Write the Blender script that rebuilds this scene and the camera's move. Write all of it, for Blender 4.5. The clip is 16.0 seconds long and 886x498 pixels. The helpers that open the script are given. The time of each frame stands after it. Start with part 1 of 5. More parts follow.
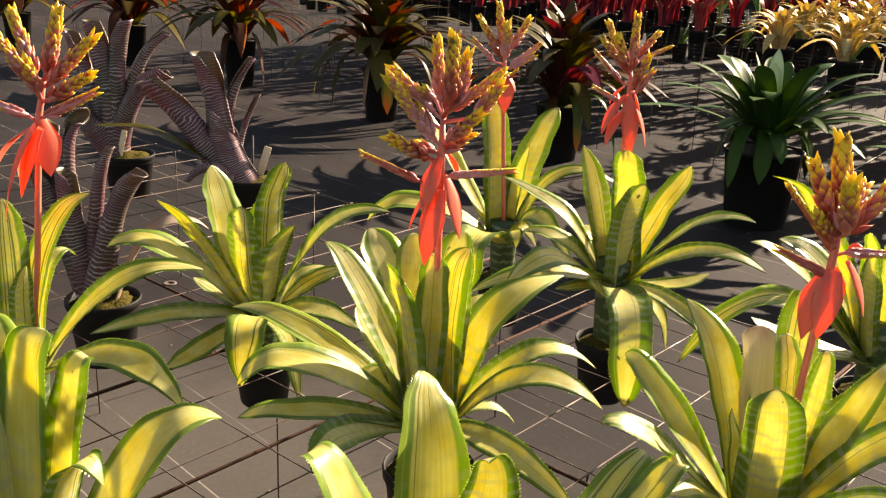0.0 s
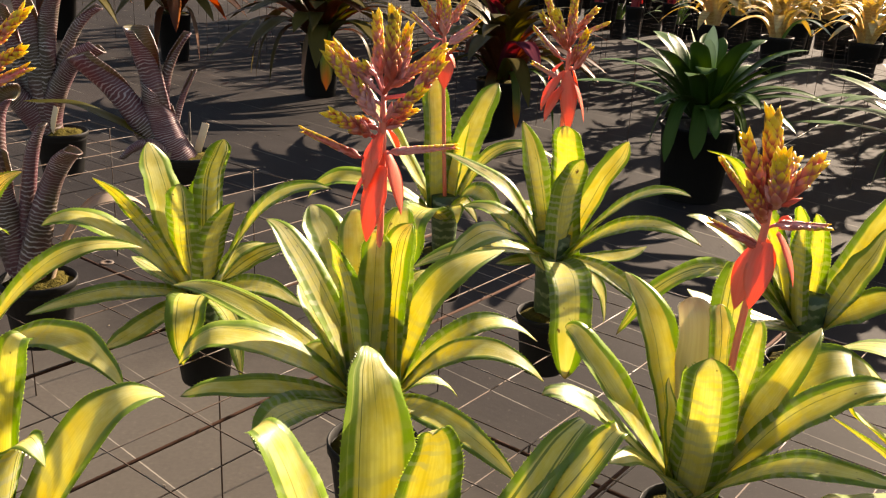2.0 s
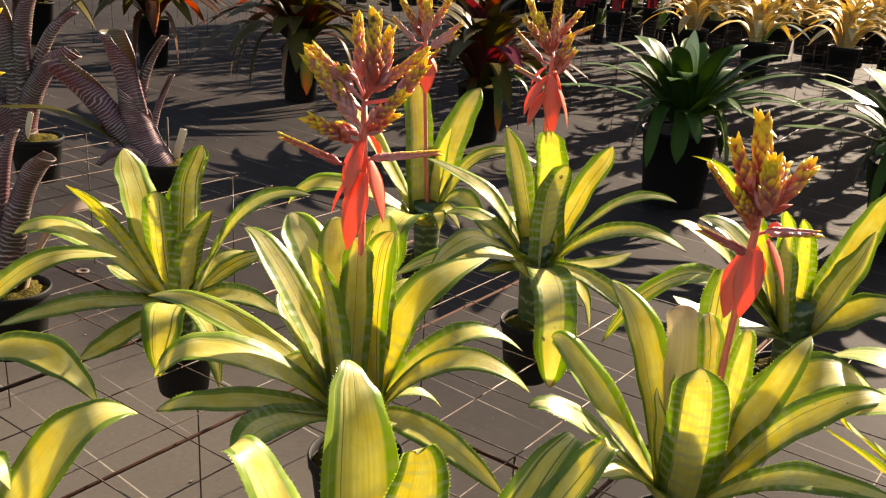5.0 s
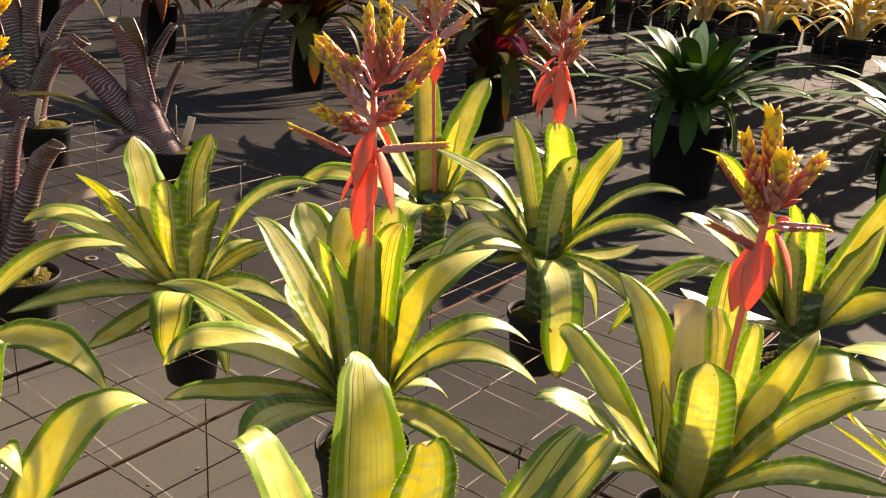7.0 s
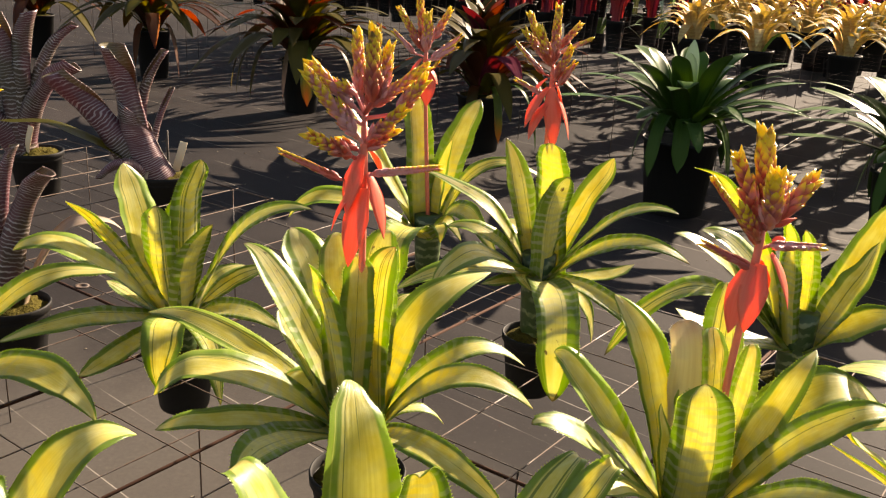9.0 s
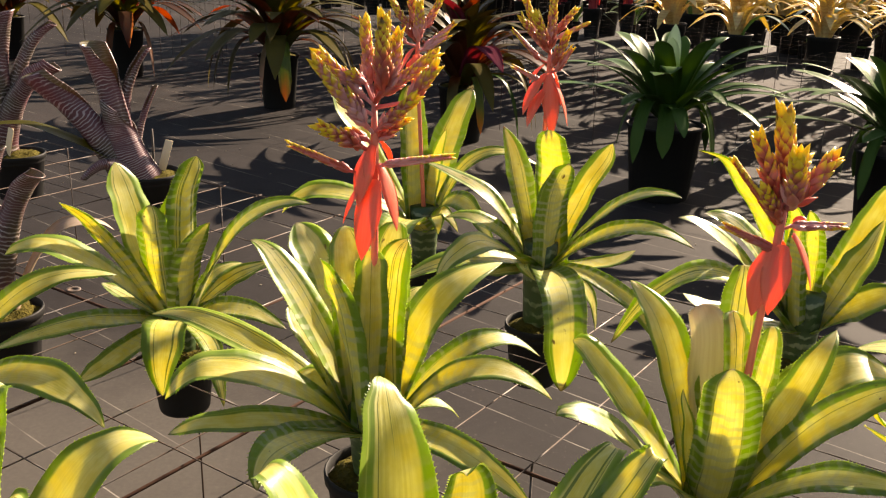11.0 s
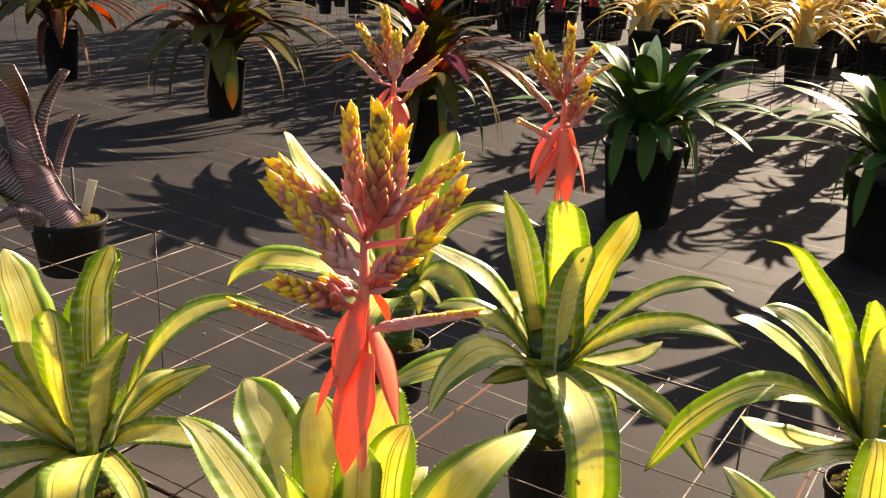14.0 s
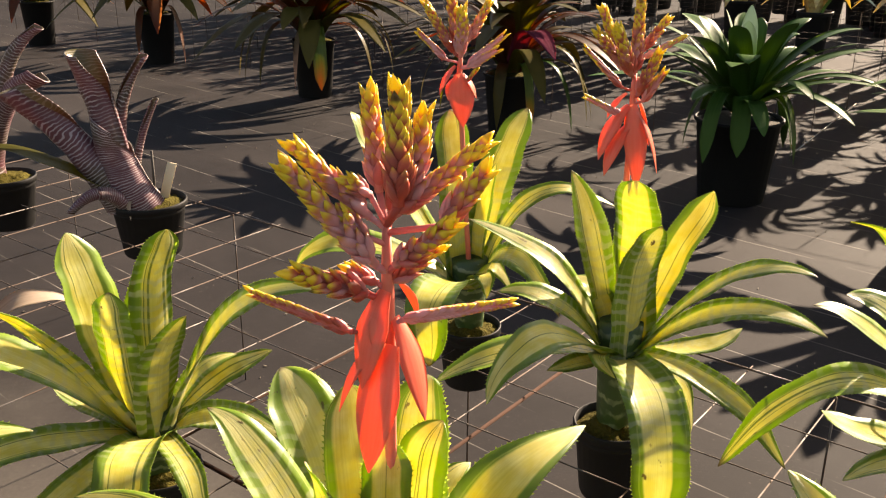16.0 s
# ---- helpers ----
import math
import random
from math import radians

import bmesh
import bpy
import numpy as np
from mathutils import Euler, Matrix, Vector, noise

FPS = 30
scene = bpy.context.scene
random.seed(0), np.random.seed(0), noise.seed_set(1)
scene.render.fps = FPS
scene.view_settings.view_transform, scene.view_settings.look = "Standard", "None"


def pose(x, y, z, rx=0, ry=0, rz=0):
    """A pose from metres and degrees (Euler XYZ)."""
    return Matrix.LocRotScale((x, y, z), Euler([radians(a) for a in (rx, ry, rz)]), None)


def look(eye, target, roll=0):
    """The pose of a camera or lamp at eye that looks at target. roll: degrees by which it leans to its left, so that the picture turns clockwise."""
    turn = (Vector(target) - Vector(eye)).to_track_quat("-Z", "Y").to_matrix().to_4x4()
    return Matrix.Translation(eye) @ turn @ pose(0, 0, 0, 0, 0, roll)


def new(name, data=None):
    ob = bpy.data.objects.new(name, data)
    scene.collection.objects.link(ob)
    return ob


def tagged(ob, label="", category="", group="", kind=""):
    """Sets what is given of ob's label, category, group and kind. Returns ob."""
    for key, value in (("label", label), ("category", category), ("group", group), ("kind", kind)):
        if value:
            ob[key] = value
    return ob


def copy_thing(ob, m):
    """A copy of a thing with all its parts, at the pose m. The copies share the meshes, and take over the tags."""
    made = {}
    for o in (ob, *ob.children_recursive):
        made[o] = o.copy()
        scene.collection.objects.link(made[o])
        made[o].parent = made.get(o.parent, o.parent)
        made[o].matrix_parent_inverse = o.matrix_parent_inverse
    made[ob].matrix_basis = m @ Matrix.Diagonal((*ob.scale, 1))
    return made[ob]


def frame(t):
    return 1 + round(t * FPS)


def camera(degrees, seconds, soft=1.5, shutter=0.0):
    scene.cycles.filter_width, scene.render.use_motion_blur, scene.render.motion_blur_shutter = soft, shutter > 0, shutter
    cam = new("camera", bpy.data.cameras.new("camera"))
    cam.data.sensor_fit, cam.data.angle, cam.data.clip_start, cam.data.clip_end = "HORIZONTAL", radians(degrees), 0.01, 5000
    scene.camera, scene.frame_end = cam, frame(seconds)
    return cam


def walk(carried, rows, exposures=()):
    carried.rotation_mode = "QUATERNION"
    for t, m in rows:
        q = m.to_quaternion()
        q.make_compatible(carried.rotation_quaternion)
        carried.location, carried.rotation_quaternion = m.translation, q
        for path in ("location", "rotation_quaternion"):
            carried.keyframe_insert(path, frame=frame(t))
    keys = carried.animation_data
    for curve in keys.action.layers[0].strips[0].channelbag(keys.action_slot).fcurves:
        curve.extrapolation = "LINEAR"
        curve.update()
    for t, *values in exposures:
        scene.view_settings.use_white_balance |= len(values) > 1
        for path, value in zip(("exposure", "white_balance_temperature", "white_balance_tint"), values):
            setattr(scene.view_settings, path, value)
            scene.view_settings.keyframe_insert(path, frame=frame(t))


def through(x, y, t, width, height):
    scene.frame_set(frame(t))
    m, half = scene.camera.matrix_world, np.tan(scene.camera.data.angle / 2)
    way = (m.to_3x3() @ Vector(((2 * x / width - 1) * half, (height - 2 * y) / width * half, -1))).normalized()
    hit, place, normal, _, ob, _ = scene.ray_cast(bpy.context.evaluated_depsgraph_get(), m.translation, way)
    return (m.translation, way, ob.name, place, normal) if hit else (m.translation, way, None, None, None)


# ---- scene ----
# ---- camera and its walk ----
cam = camera(50.05, 16.0, soft=1.25)
ROWS = [
    (0, -0.2925, -1.9251, 1.7321, 71.678, -2.342, 0.775),
    (0.5, -0.2946, -1.9268, 1.7281, 71.305, -2.270, 0.011),
    (1, -0.2908, -1.9400, 1.7305, 71.053, -2.448, -0.796),
    (1.5, -0.2963, -1.9289, 1.7272, 70.559, -2.279, -2.149),
    (2, -0.2944, -1.9349, 1.7346, 70.403, -2.967, -2.776),
    (2.5, -0.2974, -1.9331, 1.7342, 70.625, -3.313, -3.485),
    (3, -0.3006, -1.9195, 1.7295, 70.898, -3.364, -4.113),
    (3.5, -0.2996, -1.9159, 1.7290, 70.966, -3.210, -4.254),
    (4, -0.2949, -1.9084, 1.7269, 70.837, -2.914, -4.178),
    (6.3, -0.2948, -1.8906, 1.7297, 70.662, -3.420, -3.525),
    (6.5, -0.3003, -1.8919, 1.7308, 70.256, -3.433, -3.588),
    (7, -0.2990, -1.8966, 1.7326, 70.040, -3.421, -3.407),
    (7.5, -0.2984, -1.8982, 1.7312, 70.636, -3.344, -3.453),
    (8, -0.2981, -1.8932, 1.7280, 71.291, -3.322, -3.549),
    (8.5, -0.2940, -1.8892, 1.7334, 71.331, -3.018, -3.757),
    (10.8, -0.3396, -1.8472, 1.7229, 71.096, -1.703, -5.338),
    (11, -0.3499, -1.8437, 1.7165, 70.937, -1.584, -5.754),
    (11.5, -0.3334, -1.7578, 1.7140, 68.495, -2.498, -6.716),
    (12, -0.2821, -1.6451, 1.7435, 68.627, -2.186, -3.533),
    (12.5, -0.2862, -1.5750, 1.7635, 71.103, -2.152, 0.731),
    (13, -0.3327, -1.4493, 1.7570, 73.226, -2.560, -1.830),
    (13.5, -0.3475, -1.3452, 1.7530, 72.096, -3.009, -6.556),
    (14, -0.3721, -1.2875, 1.7592, 70.555, -2.430, -8.649),
    (14.5, -0.3520, -1.2642, 1.7573, 69.453, -2.724, -8.669),
    (15, -0.3184, -1.2526, 1.7474, 68.654, -0.900, -3.973),
    (15.5, -0.2996, -1.2411, 1.7460, 68.784, 0.012, -2.512),
    (16, -0.2982, -1.2339, 1.7465, 69.163, -0.353, -3.250),
]
EXPOSURE = 2.0
walk(cam, [(t, pose(x, y, z, rx, ry, rz)) for t, x, y, z, rx, ry, rz in ROWS], [(t, EXPOSURE + e, 8300.0, 17.0) for t, e in ((0.0, 0.05), (11.5, 0.03), (13.0, 0.18), (14.0, 0.27), (15.0, 0.25), (16.0, 0.19))])

# ---- world, sun ----
SUN_AZIMUTH = 45.0      # degrees from +y towards +x
SUN_HEIGHT = 25.0
world = bpy.data.worlds.new("sky")
scene.world = world
world.use_nodes = True
nt = world.node_tree
sky = nt.nodes.new("ShaderNodeTexSky")
sky.sky_type = "NISHITA"
sky.sun_disc = False
sky.sun_elevation = radians(SUN_HEIGHT)
sky.sun_rotation = radians(SUN_AZIMUTH)
nt.links.new(sky.outputs[0], nt.nodes["Background"].inputs[0])
nt.nodes["Background"].inputs[1].default_value = 0.054
sun = bpy.data.lights.new("sun", "SUN")
sun.energy = 4.8
sun.angle = radians(0.55)
sun.color = (1.0, 0.93, 0.82)
sun_ob = new("sun", sun)
a, h = radians(SUN_AZIMUTH), radians(SUN_HEIGHT)
sun_ob.matrix_world = look((0, 0, 20), (-math.sin(a) * math.cos(h), -math.cos(a) * math.cos(h), 20 - math.sin(h)))


# ---- materials ----
class Nodes:
    """Short hand for building a node material."""

    def __init__(self, name):
        self.mat = bpy.data.materials.new(name)
        self.mat.use_nodes = True
        self.tree = self.mat.node_tree
        self.tree.nodes.clear()

    def add(self, kind, links=(), **values):
        node = self.tree.nodes.new("ShaderNode" + kind)
        if "operation" in values:
            node.operation = values["operation"]
        if "use_clamp" in values:
            node.use_clamp = values["use_clamp"]
        if "data_type" in values:
            node.data_type = values["data_type"]
        if "interpolation_type" in values:
            node.interpolation_type = values["interpolation_type"]
        if "rotation_type" in values:
            node.rotation_type = values["rotation_type"]
        for key, value in dict(links).items():
            self.put(node.inputs[key], value)
        return node

    def put(self, socket, value):
        if isinstance(value, bpy.types.NodeSocket):
            self.tree.links.new(value, socket)
        elif isinstance(value, tuple) and len(value) == 3 and socket.type == "RGBA":
            socket.default_value = (*value, 1.0)
        else:
            socket.default_value = value

    def math(self, op, a, b=0.0, clamp=False):
        return self.add("Math", {0: a, 1: b}, operation=op, use_clamp=clamp).outputs[0]

    def mix(self, f, a, b):
        n = self.add("Mix", {0: f}, data_type="RGBA")
        self.put(n.inputs[6], a)
        self.put(n.inputs[7], b)
        return n.outputs[2]

    def step(self, x, lo, hi):
        return self.add("MapRange", {0: x, 1: lo, 2: hi, 3: 0.0, 4: 1.0}, interpolation_type="SMOOTHSTEP").outputs[0]

    def noise(self, scale, detail=3.0, vector=None, rough=0.55):
        links = {"Scale": scale, "Detail": detail, "Roughness": rough}
        if vector is not None:
            links["Vector"] = vector
        return self.add("TexNoise", links).outputs[0]

    def bump(self, height, strength, distance):
        return self.add("Bump", {"Height": height, "Strength": strength, "Distance": distance}).outputs[0]

    def finish(self, color, rough=0.5, metal=0.0, normal=None, through=0.0, through_color=None, gloss=0.5):
        links = {"Base Color": color, "Roughness": rough, "Metallic": metal, "Specular IOR Level": gloss}
        if normal is not None:
            links["Normal"] = normal
        shader = self.add("BsdfPrincipled", links).outputs[0]
        if through_color is not None:
            tr = self.add("BsdfTranslucent", {"Color": through_color})
            shader = self.add("MixShader", {0: through, 1: shader, 2: tr.outputs[0]}).outputs[0]
        self.tree.links.new(shader, self.add("OutputMaterial").inputs[0])
        return self.mat


def leaf_coords(n):
    """Across (0 at the midrib, 1 at the edge), signed across, along, a random number for each leaf, uv; the underside's u runs from 2 to 3."""
    uv = n.add("UVMap").outputs[0]
    xyz = n.add("SeparateXYZ", {0: uv})
    u, v = xyz.outputs[0], xyz.outputs[1]
    u = n.math("SUBTRACT", u, n.math("MULTIPLY", n.math("GREATER_THAN", u, 1.5), 2.0))
    signed = n.math("MULTIPLY_ADD", u, 2.0)
    signed.node.inputs[2].default_value = -1.0
    across = n.math("ABSOLUTE", signed)
    rnd = n.add("ObjectInfo").outputs["Random"]
    flat = n.add("CombineXYZ", {0: u, 1: v, 2: 0.0}).outputs[0]
    return across, signed, v, rnd, flat


def underside(n):
    """1 on the lower face of a leaf, 0 on the upper."""
    return n.math("GREATER_THAN", n.add("SeparateXYZ", {0: n.add("UVMap").outputs[0]}).outputs[0], 1.5)


def stretched(n, uv, sx, sy, rnd):
    vec = n.add("VectorMath", {0: uv, 1: (sx, sy, 1.0)}, operation="MULTIPLY").outputs[0]
    shift = n.add("CombineXYZ", {0: n.math("MULTIPLY", rnd, 37.0), 1: n.math("MULTIPLY", rnd, 91.0), 2: 0.0}).outputs[0]
    return n.add("VectorMath", {0: vec, 1: shift}, operation="ADD").outputs[0]


def leaf_yellow():
    """Variegated leaf: yellow middle, green margins, thin green stripes; scurfy pale cross bands, strongest underneath."""
    n = Nodes("variegated_leaf")
    across, signed, v, rnd, uv = leaf_coords(n)
    under = underside(n)
    soft = n.noise(1.0, 2.0, stretched(n, uv, 2.0, 4.0, rnd))
    edge = n.math("ADD", across, n.math("MULTIPLY", n.math("SUBTRACT", soft, 0.5), 0.16))
    lean = n.math("MULTIPLY", signed, n.math("MULTIPLY", n.math("SUBTRACT", n.math("FRACT", n.math("MULTIPLY", rnd, 7.3)), 0.5), 0.34))
    edge = n.math("ADD", edge, lean)
    margin = n.step(n.math("ADD", edge, n.math("MULTIPLY", n.math("SUBTRACT", rnd, 0.5), 0.20)), 0.52, 0.62)
    streak = n.noise(1.0, 1.0, stretched(n, uv, 13.0, 0.22, rnd))
    pin = n.math("SUBTRACT", 1.0, n.step(n.math("ABSOLUTE", n.math("SUBTRACT", edge, n.math("ADD", 0.40, n.math("MULTIPLY", rnd, 0.10)))), 0.008, 0.028))
    pin = n.math("MULTIPLY", n.math("MULTIPLY", pin, n.step(rnd, 0.55, 0.6)), n.step(n.noise(1.0, 1.0, stretched(n, uv, 2.0, 1.5, rnd)), 0.35, 0.5))
    lines = n.math("MULTIPLY", n.math("MAXIMUM", n.step(n.math("ADD", streak, n.math("MULTIPLY", n.math("SUBTRACT", n.math("FRACT", n.math("MULTIPLY", rnd, 13.7)), 0.6), 0.10)), 0.635, 0.665), pin), n.math("SUBTRACT", 1.0, margin))
    thread = n.math("MULTIPLY", n.step(n.noise(1.0, 1.0, stretched(n, uv, 17.0, 0.2, rnd)), 0.64, 0.67), margin)
    blotch = n.noise(1.0, 4.0, stretched(n, uv, 3.0, 7.0, rnd))
    yellow = n.mix(n.step(blotch, 0.35, 0.7), (0.56, 0.51, 0.10), (0.68, 0.66, 0.28))
    yellow = n.mix(n.math("MULTIPLY", n.step(rnd, 0.5, 1.0), 0.5), yellow, (0.66, 0.63, 0.34))
    green = n.mix(n.step(blotch, 0.3, 0.7), (0.085, 0.155, 0.016), (0.190, 0.275, 0.040))
    vein = n.step(n.noise(1.0, 3.0, stretched(n, uv, 30.0, 0.8, rnd)), 0.36, 0.66)
    yellow = n.mix(n.math("MULTIPLY", vein, 0.35), yellow, (0.47, 0.43, 0.07))
    pale = n.mix(n.math("MULTIPLY", n.step(v, 0.62, 1.0), 0.4), yellow, (0.70, 0.66, 0.42))
    color = n.mix(margin, pale, green)
    color = n.mix(n.math("MULTIPLY", lines, 0.75), color, (0.06, 0.12, 0.02))
    color = n.mix(n.math("MULTIPLY", thread, 0.7), color, (0.50, 0.50, 0.13))
    wob = n.math("MULTIPLY", n.noise(1.0, 3.0, stretched(n, uv, 2.2, 4.0, rnd)), 11.0)
    wave = n.math("SINE", n.math("ADD", n.math("SUBTRACT", n.math("MULTIPLY", v, 105.0), n.math("MULTIPLY", across, 2.4)), wob))
    patchy = n.step(n.noise(1.0, 2.0, stretched(n, uv, 2.5, 9.0, rnd)), 0.30, 0.56)
    low_top = n.math("MULTIPLY", n.math("SUBTRACT", 1.0, n.step(n.math("SUBTRACT", v, n.math("MULTIPLY", n.step(rnd, 0.4, 0.8), 0.25)), 0.18, 0.62)), 0.7)
    low_back = n.math("SUBTRACT", 1.0, n.step(v, 0.62, 0.98))
    reach = n.math("ADD", n.math("MULTIPLY", low_top, n.math("SUBTRACT", 1.0, under)), n.math("MULTIPLY", low_back, under))
    band = n.math("MULTIPLY", n.math("MULTIPLY", n.math("MULTIPLY", n.step(wave, -0.1, 0.75), reach), patchy), n.step(across, -0.6, 0.4))
    color = n.mix(n.math("MULTIPLY", band, 0.68), color, (0.58, 0.59, 0.38))
    spots = n.step(n.noise(1.0, 3.0, stretched(n, uv, 6.0, 14.0, rnd)), 0.66, 0.70)
    tip = n.step(v, 0.955, 1.0)
    hurt = n.math("MULTIPLY", n.math("MAXIMUM", n.math("MULTIPLY", n.math("MULTIPLY", spots, n.step(v, 0.45, 0.8)), n.step(rnd, 0.45, 0.5)), n.math("MULTIPLY", tip, n.step(rnd, 0.35, 0.5))), 0.85)
    color = n.mix(hurt, color, (0.16, 0.095, 0.045))
    fine = n.noise(1.0, 2.0, stretched(n, uv, 60.0, 3.0, rnd))
    ridge = n.math("ADD", n.math("MULTIPLY", n.noise(1.0, 2.0, stretched(n, uv, 16.0, 0.5, rnd)), 0.8), n.math("MULTIPLY", fine, 0.3))
    normal = n.bump(ridge, 0.4, 0.002)
    glow = n.mix(margin, n.mix(n.step(blotch, 0.3, 0.7), n.mix(rnd, (0.90, 0.76, 0.08), (0.86, 0.80, 0.18)), n.mix(rnd, (0.95, 0.88, 0.24), (0.94, 0.92, 0.40))), (0.40, 0.55, 0.05))
    glow = n.mix(n.math("MULTIPLY", band, 0.75), glow, (0.50, 0.51, 0.28))
    glow = n.mix(n.math("MULTIPLY", n.math("MULTIPLY", vein, 0.3), n.math("SUBTRACT", 1.0, margin)), glow, (0.60, 0.53, 0.06))
    glow = n.mix(n.math("MULTIPLY", lines, 0.85), glow, (0.15, 0.24, 0.02))
    rough = n.math("ADD", n.math("ADD", n.math("MULTIPLY", fine, 0.2), 0.27), n.math("MULTIPLY", under, 0.2))
    return n.finish(color, rough, 0.0, normal, 0.47, n.mix(hurt, glow, (0.12, 0.06, 0.02)), 0.48)


def leaf_plain(name, dark, light, tip_color, glow, rough=0.3, through=0.25, tip_from=0.55, tip_share=1.0, gloss=0.3):
    """Strap leaf of one hue with streaks along it, turning to another colour towards its tip."""
    n = Nodes(name)
    across, signed, v, rnd, uv = leaf_coords(n)
    streak = n.noise(1.0, 4.0, stretched(n, uv, 9.0, 1.2, rnd))
    color = n.mix(n.step(streak, 0.3, 0.7), dark, light)
    patch = n.noise(1.0, 2.0, stretched(n, uv, 1.2, 2.5, rnd))
    end = n.math("MULTIPLY", n.step(n.math("ADD", v, n.math("MULTIPLY", patch, 0.3)), tip_from + 0.15, tip_from + 0.5), n.step(rnd, 1.0 - tip_share, 1.02 - tip_share))
    color = n.mix(end, color, tip_color)
    fine = n.noise(1.0, 2.0, stretched(n, uv, 50.0, 3.0, rnd))
    glow = n.mix(end, glow, tip_color)
    return n.finish(color, n.math("ADD", n.math("MULTIPLY", fine, 0.2), rough - 0.1), 0.0, n.bump(fine, 0.25, 0.002), through, glow, gloss)


def leaf_banded():
    """Purple-brown tube leaves crossed by wavy white bands, plainest on the outside."""
    n = Nodes("silver_banded_leaf")
    across, signed, v, rnd, uv = leaf_coords(n)
    inner = underside(n)
    wob = n.noise(1.0, 3.0, stretched(n, uv, 3.0, 6.0, rnd))
    wave = n.math("SINE", n.math("ADD", n.math("MULTIPLY", v, 250.0), n.math("MULTIPLY", wob, 22.0)))
    band = n.step(wave, 0.3, 0.9)
    worn = n.step(n.noise(1.0, 3.0, stretched(n, uv, 3.0, 5.0, rnd)), 0.42, 0.62)
    tone = n.noise(1.0, 2.0, stretched(n, uv, 1.5, 2.0, rnd))
    ground_color = n.mix(n.step(tone, 0.4, 0.62), (0.105, 0.035, 0.045), (0.050, 0.040, 0.024))
    ground_color = n.mix(inner, ground_color, (0.085, 0.075, 0.030))
    silver = n.mix(tone, (0.36, 0.28, 0.29), (0.54, 0.45, 0.44))
    share = n.math("MULTIPLY", n.math("MULTIPLY", band, n.math("ADD", 0.34, n.math("MULTIPLY", worn, 0.55))), n.math("SUBTRACT", 1.0, n.math("MULTIPLY", inner, 0.72)))
    color = n.mix(share, ground_color, silver)
    glow = n.mix(share, (0.34, 0.10, 0.08), (0.5, 0.34, 0.30))
    return n.finish(color, 0.38, 0.0, n.bump(wave, 0.2, 0.0015), 0.16, glow, 0.4)


def leaf_speckled():
    """Golden leaf crossed by rusty bands."""
    n = Nodes("golden_banded_leaf")
    across, signed, v, rnd, uv = leaf_coords(n)
    wob = n.noise(1.0, 3.0, stretched(n, uv, 6.0, 9.0, rnd))
    wave = n.math("SINE", n.math("ADD", n.math("MULTIPLY", v, 90.0), n.math("MULTIPLY", wob, 9.0)))
    color = n.mix(n.step(wave, 0.0, 0.6), (0.60, 0.48, 0.22), (0.44, 0.25, 0.11))
    color = n.mix(n.math("MULTIPLY", n.step(rnd, 0.4, 1.0), 0.6), color, (0.68, 0.56, 0.32))
    return n.finish(color, 0.35, 0.0, None, 0.42, (0.82, 0.64, 0.20), 0.06)


def vase_green():
    n = Nodes("banded_green_vase")
    across, signed, v, rnd, uv = leaf_coords(n)
    wob = n.noise(1.0, 3.0, stretched(n, uv, 9.0, 5.0, rnd))
    wave = n.math("SINE", n.math("ADD", n.math("MULTIPLY", v, 45.0), n.math("MULTIPLY", wob, 9.0)))
    patchy = n.step(n.noise(1.0, 2.0, stretched(n, uv, 7.0, 4.0, rnd)), 0.34, 0.6)
    color = n.mix(n.math("MULTIPLY", n.step(wave, 0.2, 0.8), patchy), (0.032, 0.062, 0.014), (0.16, 0.19, 0.10))
    return n.finish(color, 0.45, 0.0, n.bump(wave, 0.2, 0.002))


def bract_red():
    n = Nodes("coral_bract")
    across, signed, v, rnd, uv = leaf_coords(n)
    s = n.noise(1.0, 3.0, stretched(n, uv, 9.0, 1.2, rnd))
    color = n.mix(n.step(s, 0.2, 0.8), (0.78, 0.165, 0.095), (0.84, 0.25, 0.16))
    return n.finish(color, 0.42, 0.0, n.bump(s, 0.2, 0.001), 0.42, (0.95, 0.22, 0.11), 0.4)


def spike_bract():
    """Overlapping bracts: rosy red below, yellow at the tips."""
    n = Nodes("flower_spike")
    across, signed, v, rnd, uv = leaf_coords(n)
    isl = n.add("NewGeometry").outputs["Random Per Island"]
    tone = n.mix(n.step(n.math("ADD", n.math("MULTIPLY", isl, 0.5), n.math("MULTIPLY", rnd, 0.7)), 0.25, 0.95), (0.48, 0.095, 0.065), (0.82, 0.44, 0.44))
    mid = n.mix(n.step(v, 0.34, 0.54), tone, (0.66, 0.25, 0.09))
    color = n.mix(n.step(v, 0.48, 0.70), mid, (0.86, 0.64, 0.05))
    dead = n.math("MULTIPLY", n.step(isl, 0.94, 0.95), n.step(v, 0.6, 0.8))
    color = n.mix(dead, color, (0.04, 0.025, 0.02))
    return n.finish(color, 0.38, 0.0, None, 0.34, n.mix(n.step(v, 0.38, 0.66), (0.66, 0.13, 0.06), (0.95, 0.72, 0.05)), 0.45)


def plain(name, a, b, rough=0.6, scale=20.0, bump=0.2, dist=0.003, metal=0.0, gloss=0.5):
    n = Nodes(name)
    pos = n.add("TexCoord").outputs["Object"]
    s = n.noise(scale, 5.0, pos)
    l = n.noise(scale * 0.13, 2.0, pos)
    color = n.mix(n.math("ADD", n.math("MULTIPLY", s, 0.6), n.math("MULTIPLY", l, 0.4)), a, b)
    return n.finish(color, rough, metal, n.bump(s, bump, dist), gloss=gloss)


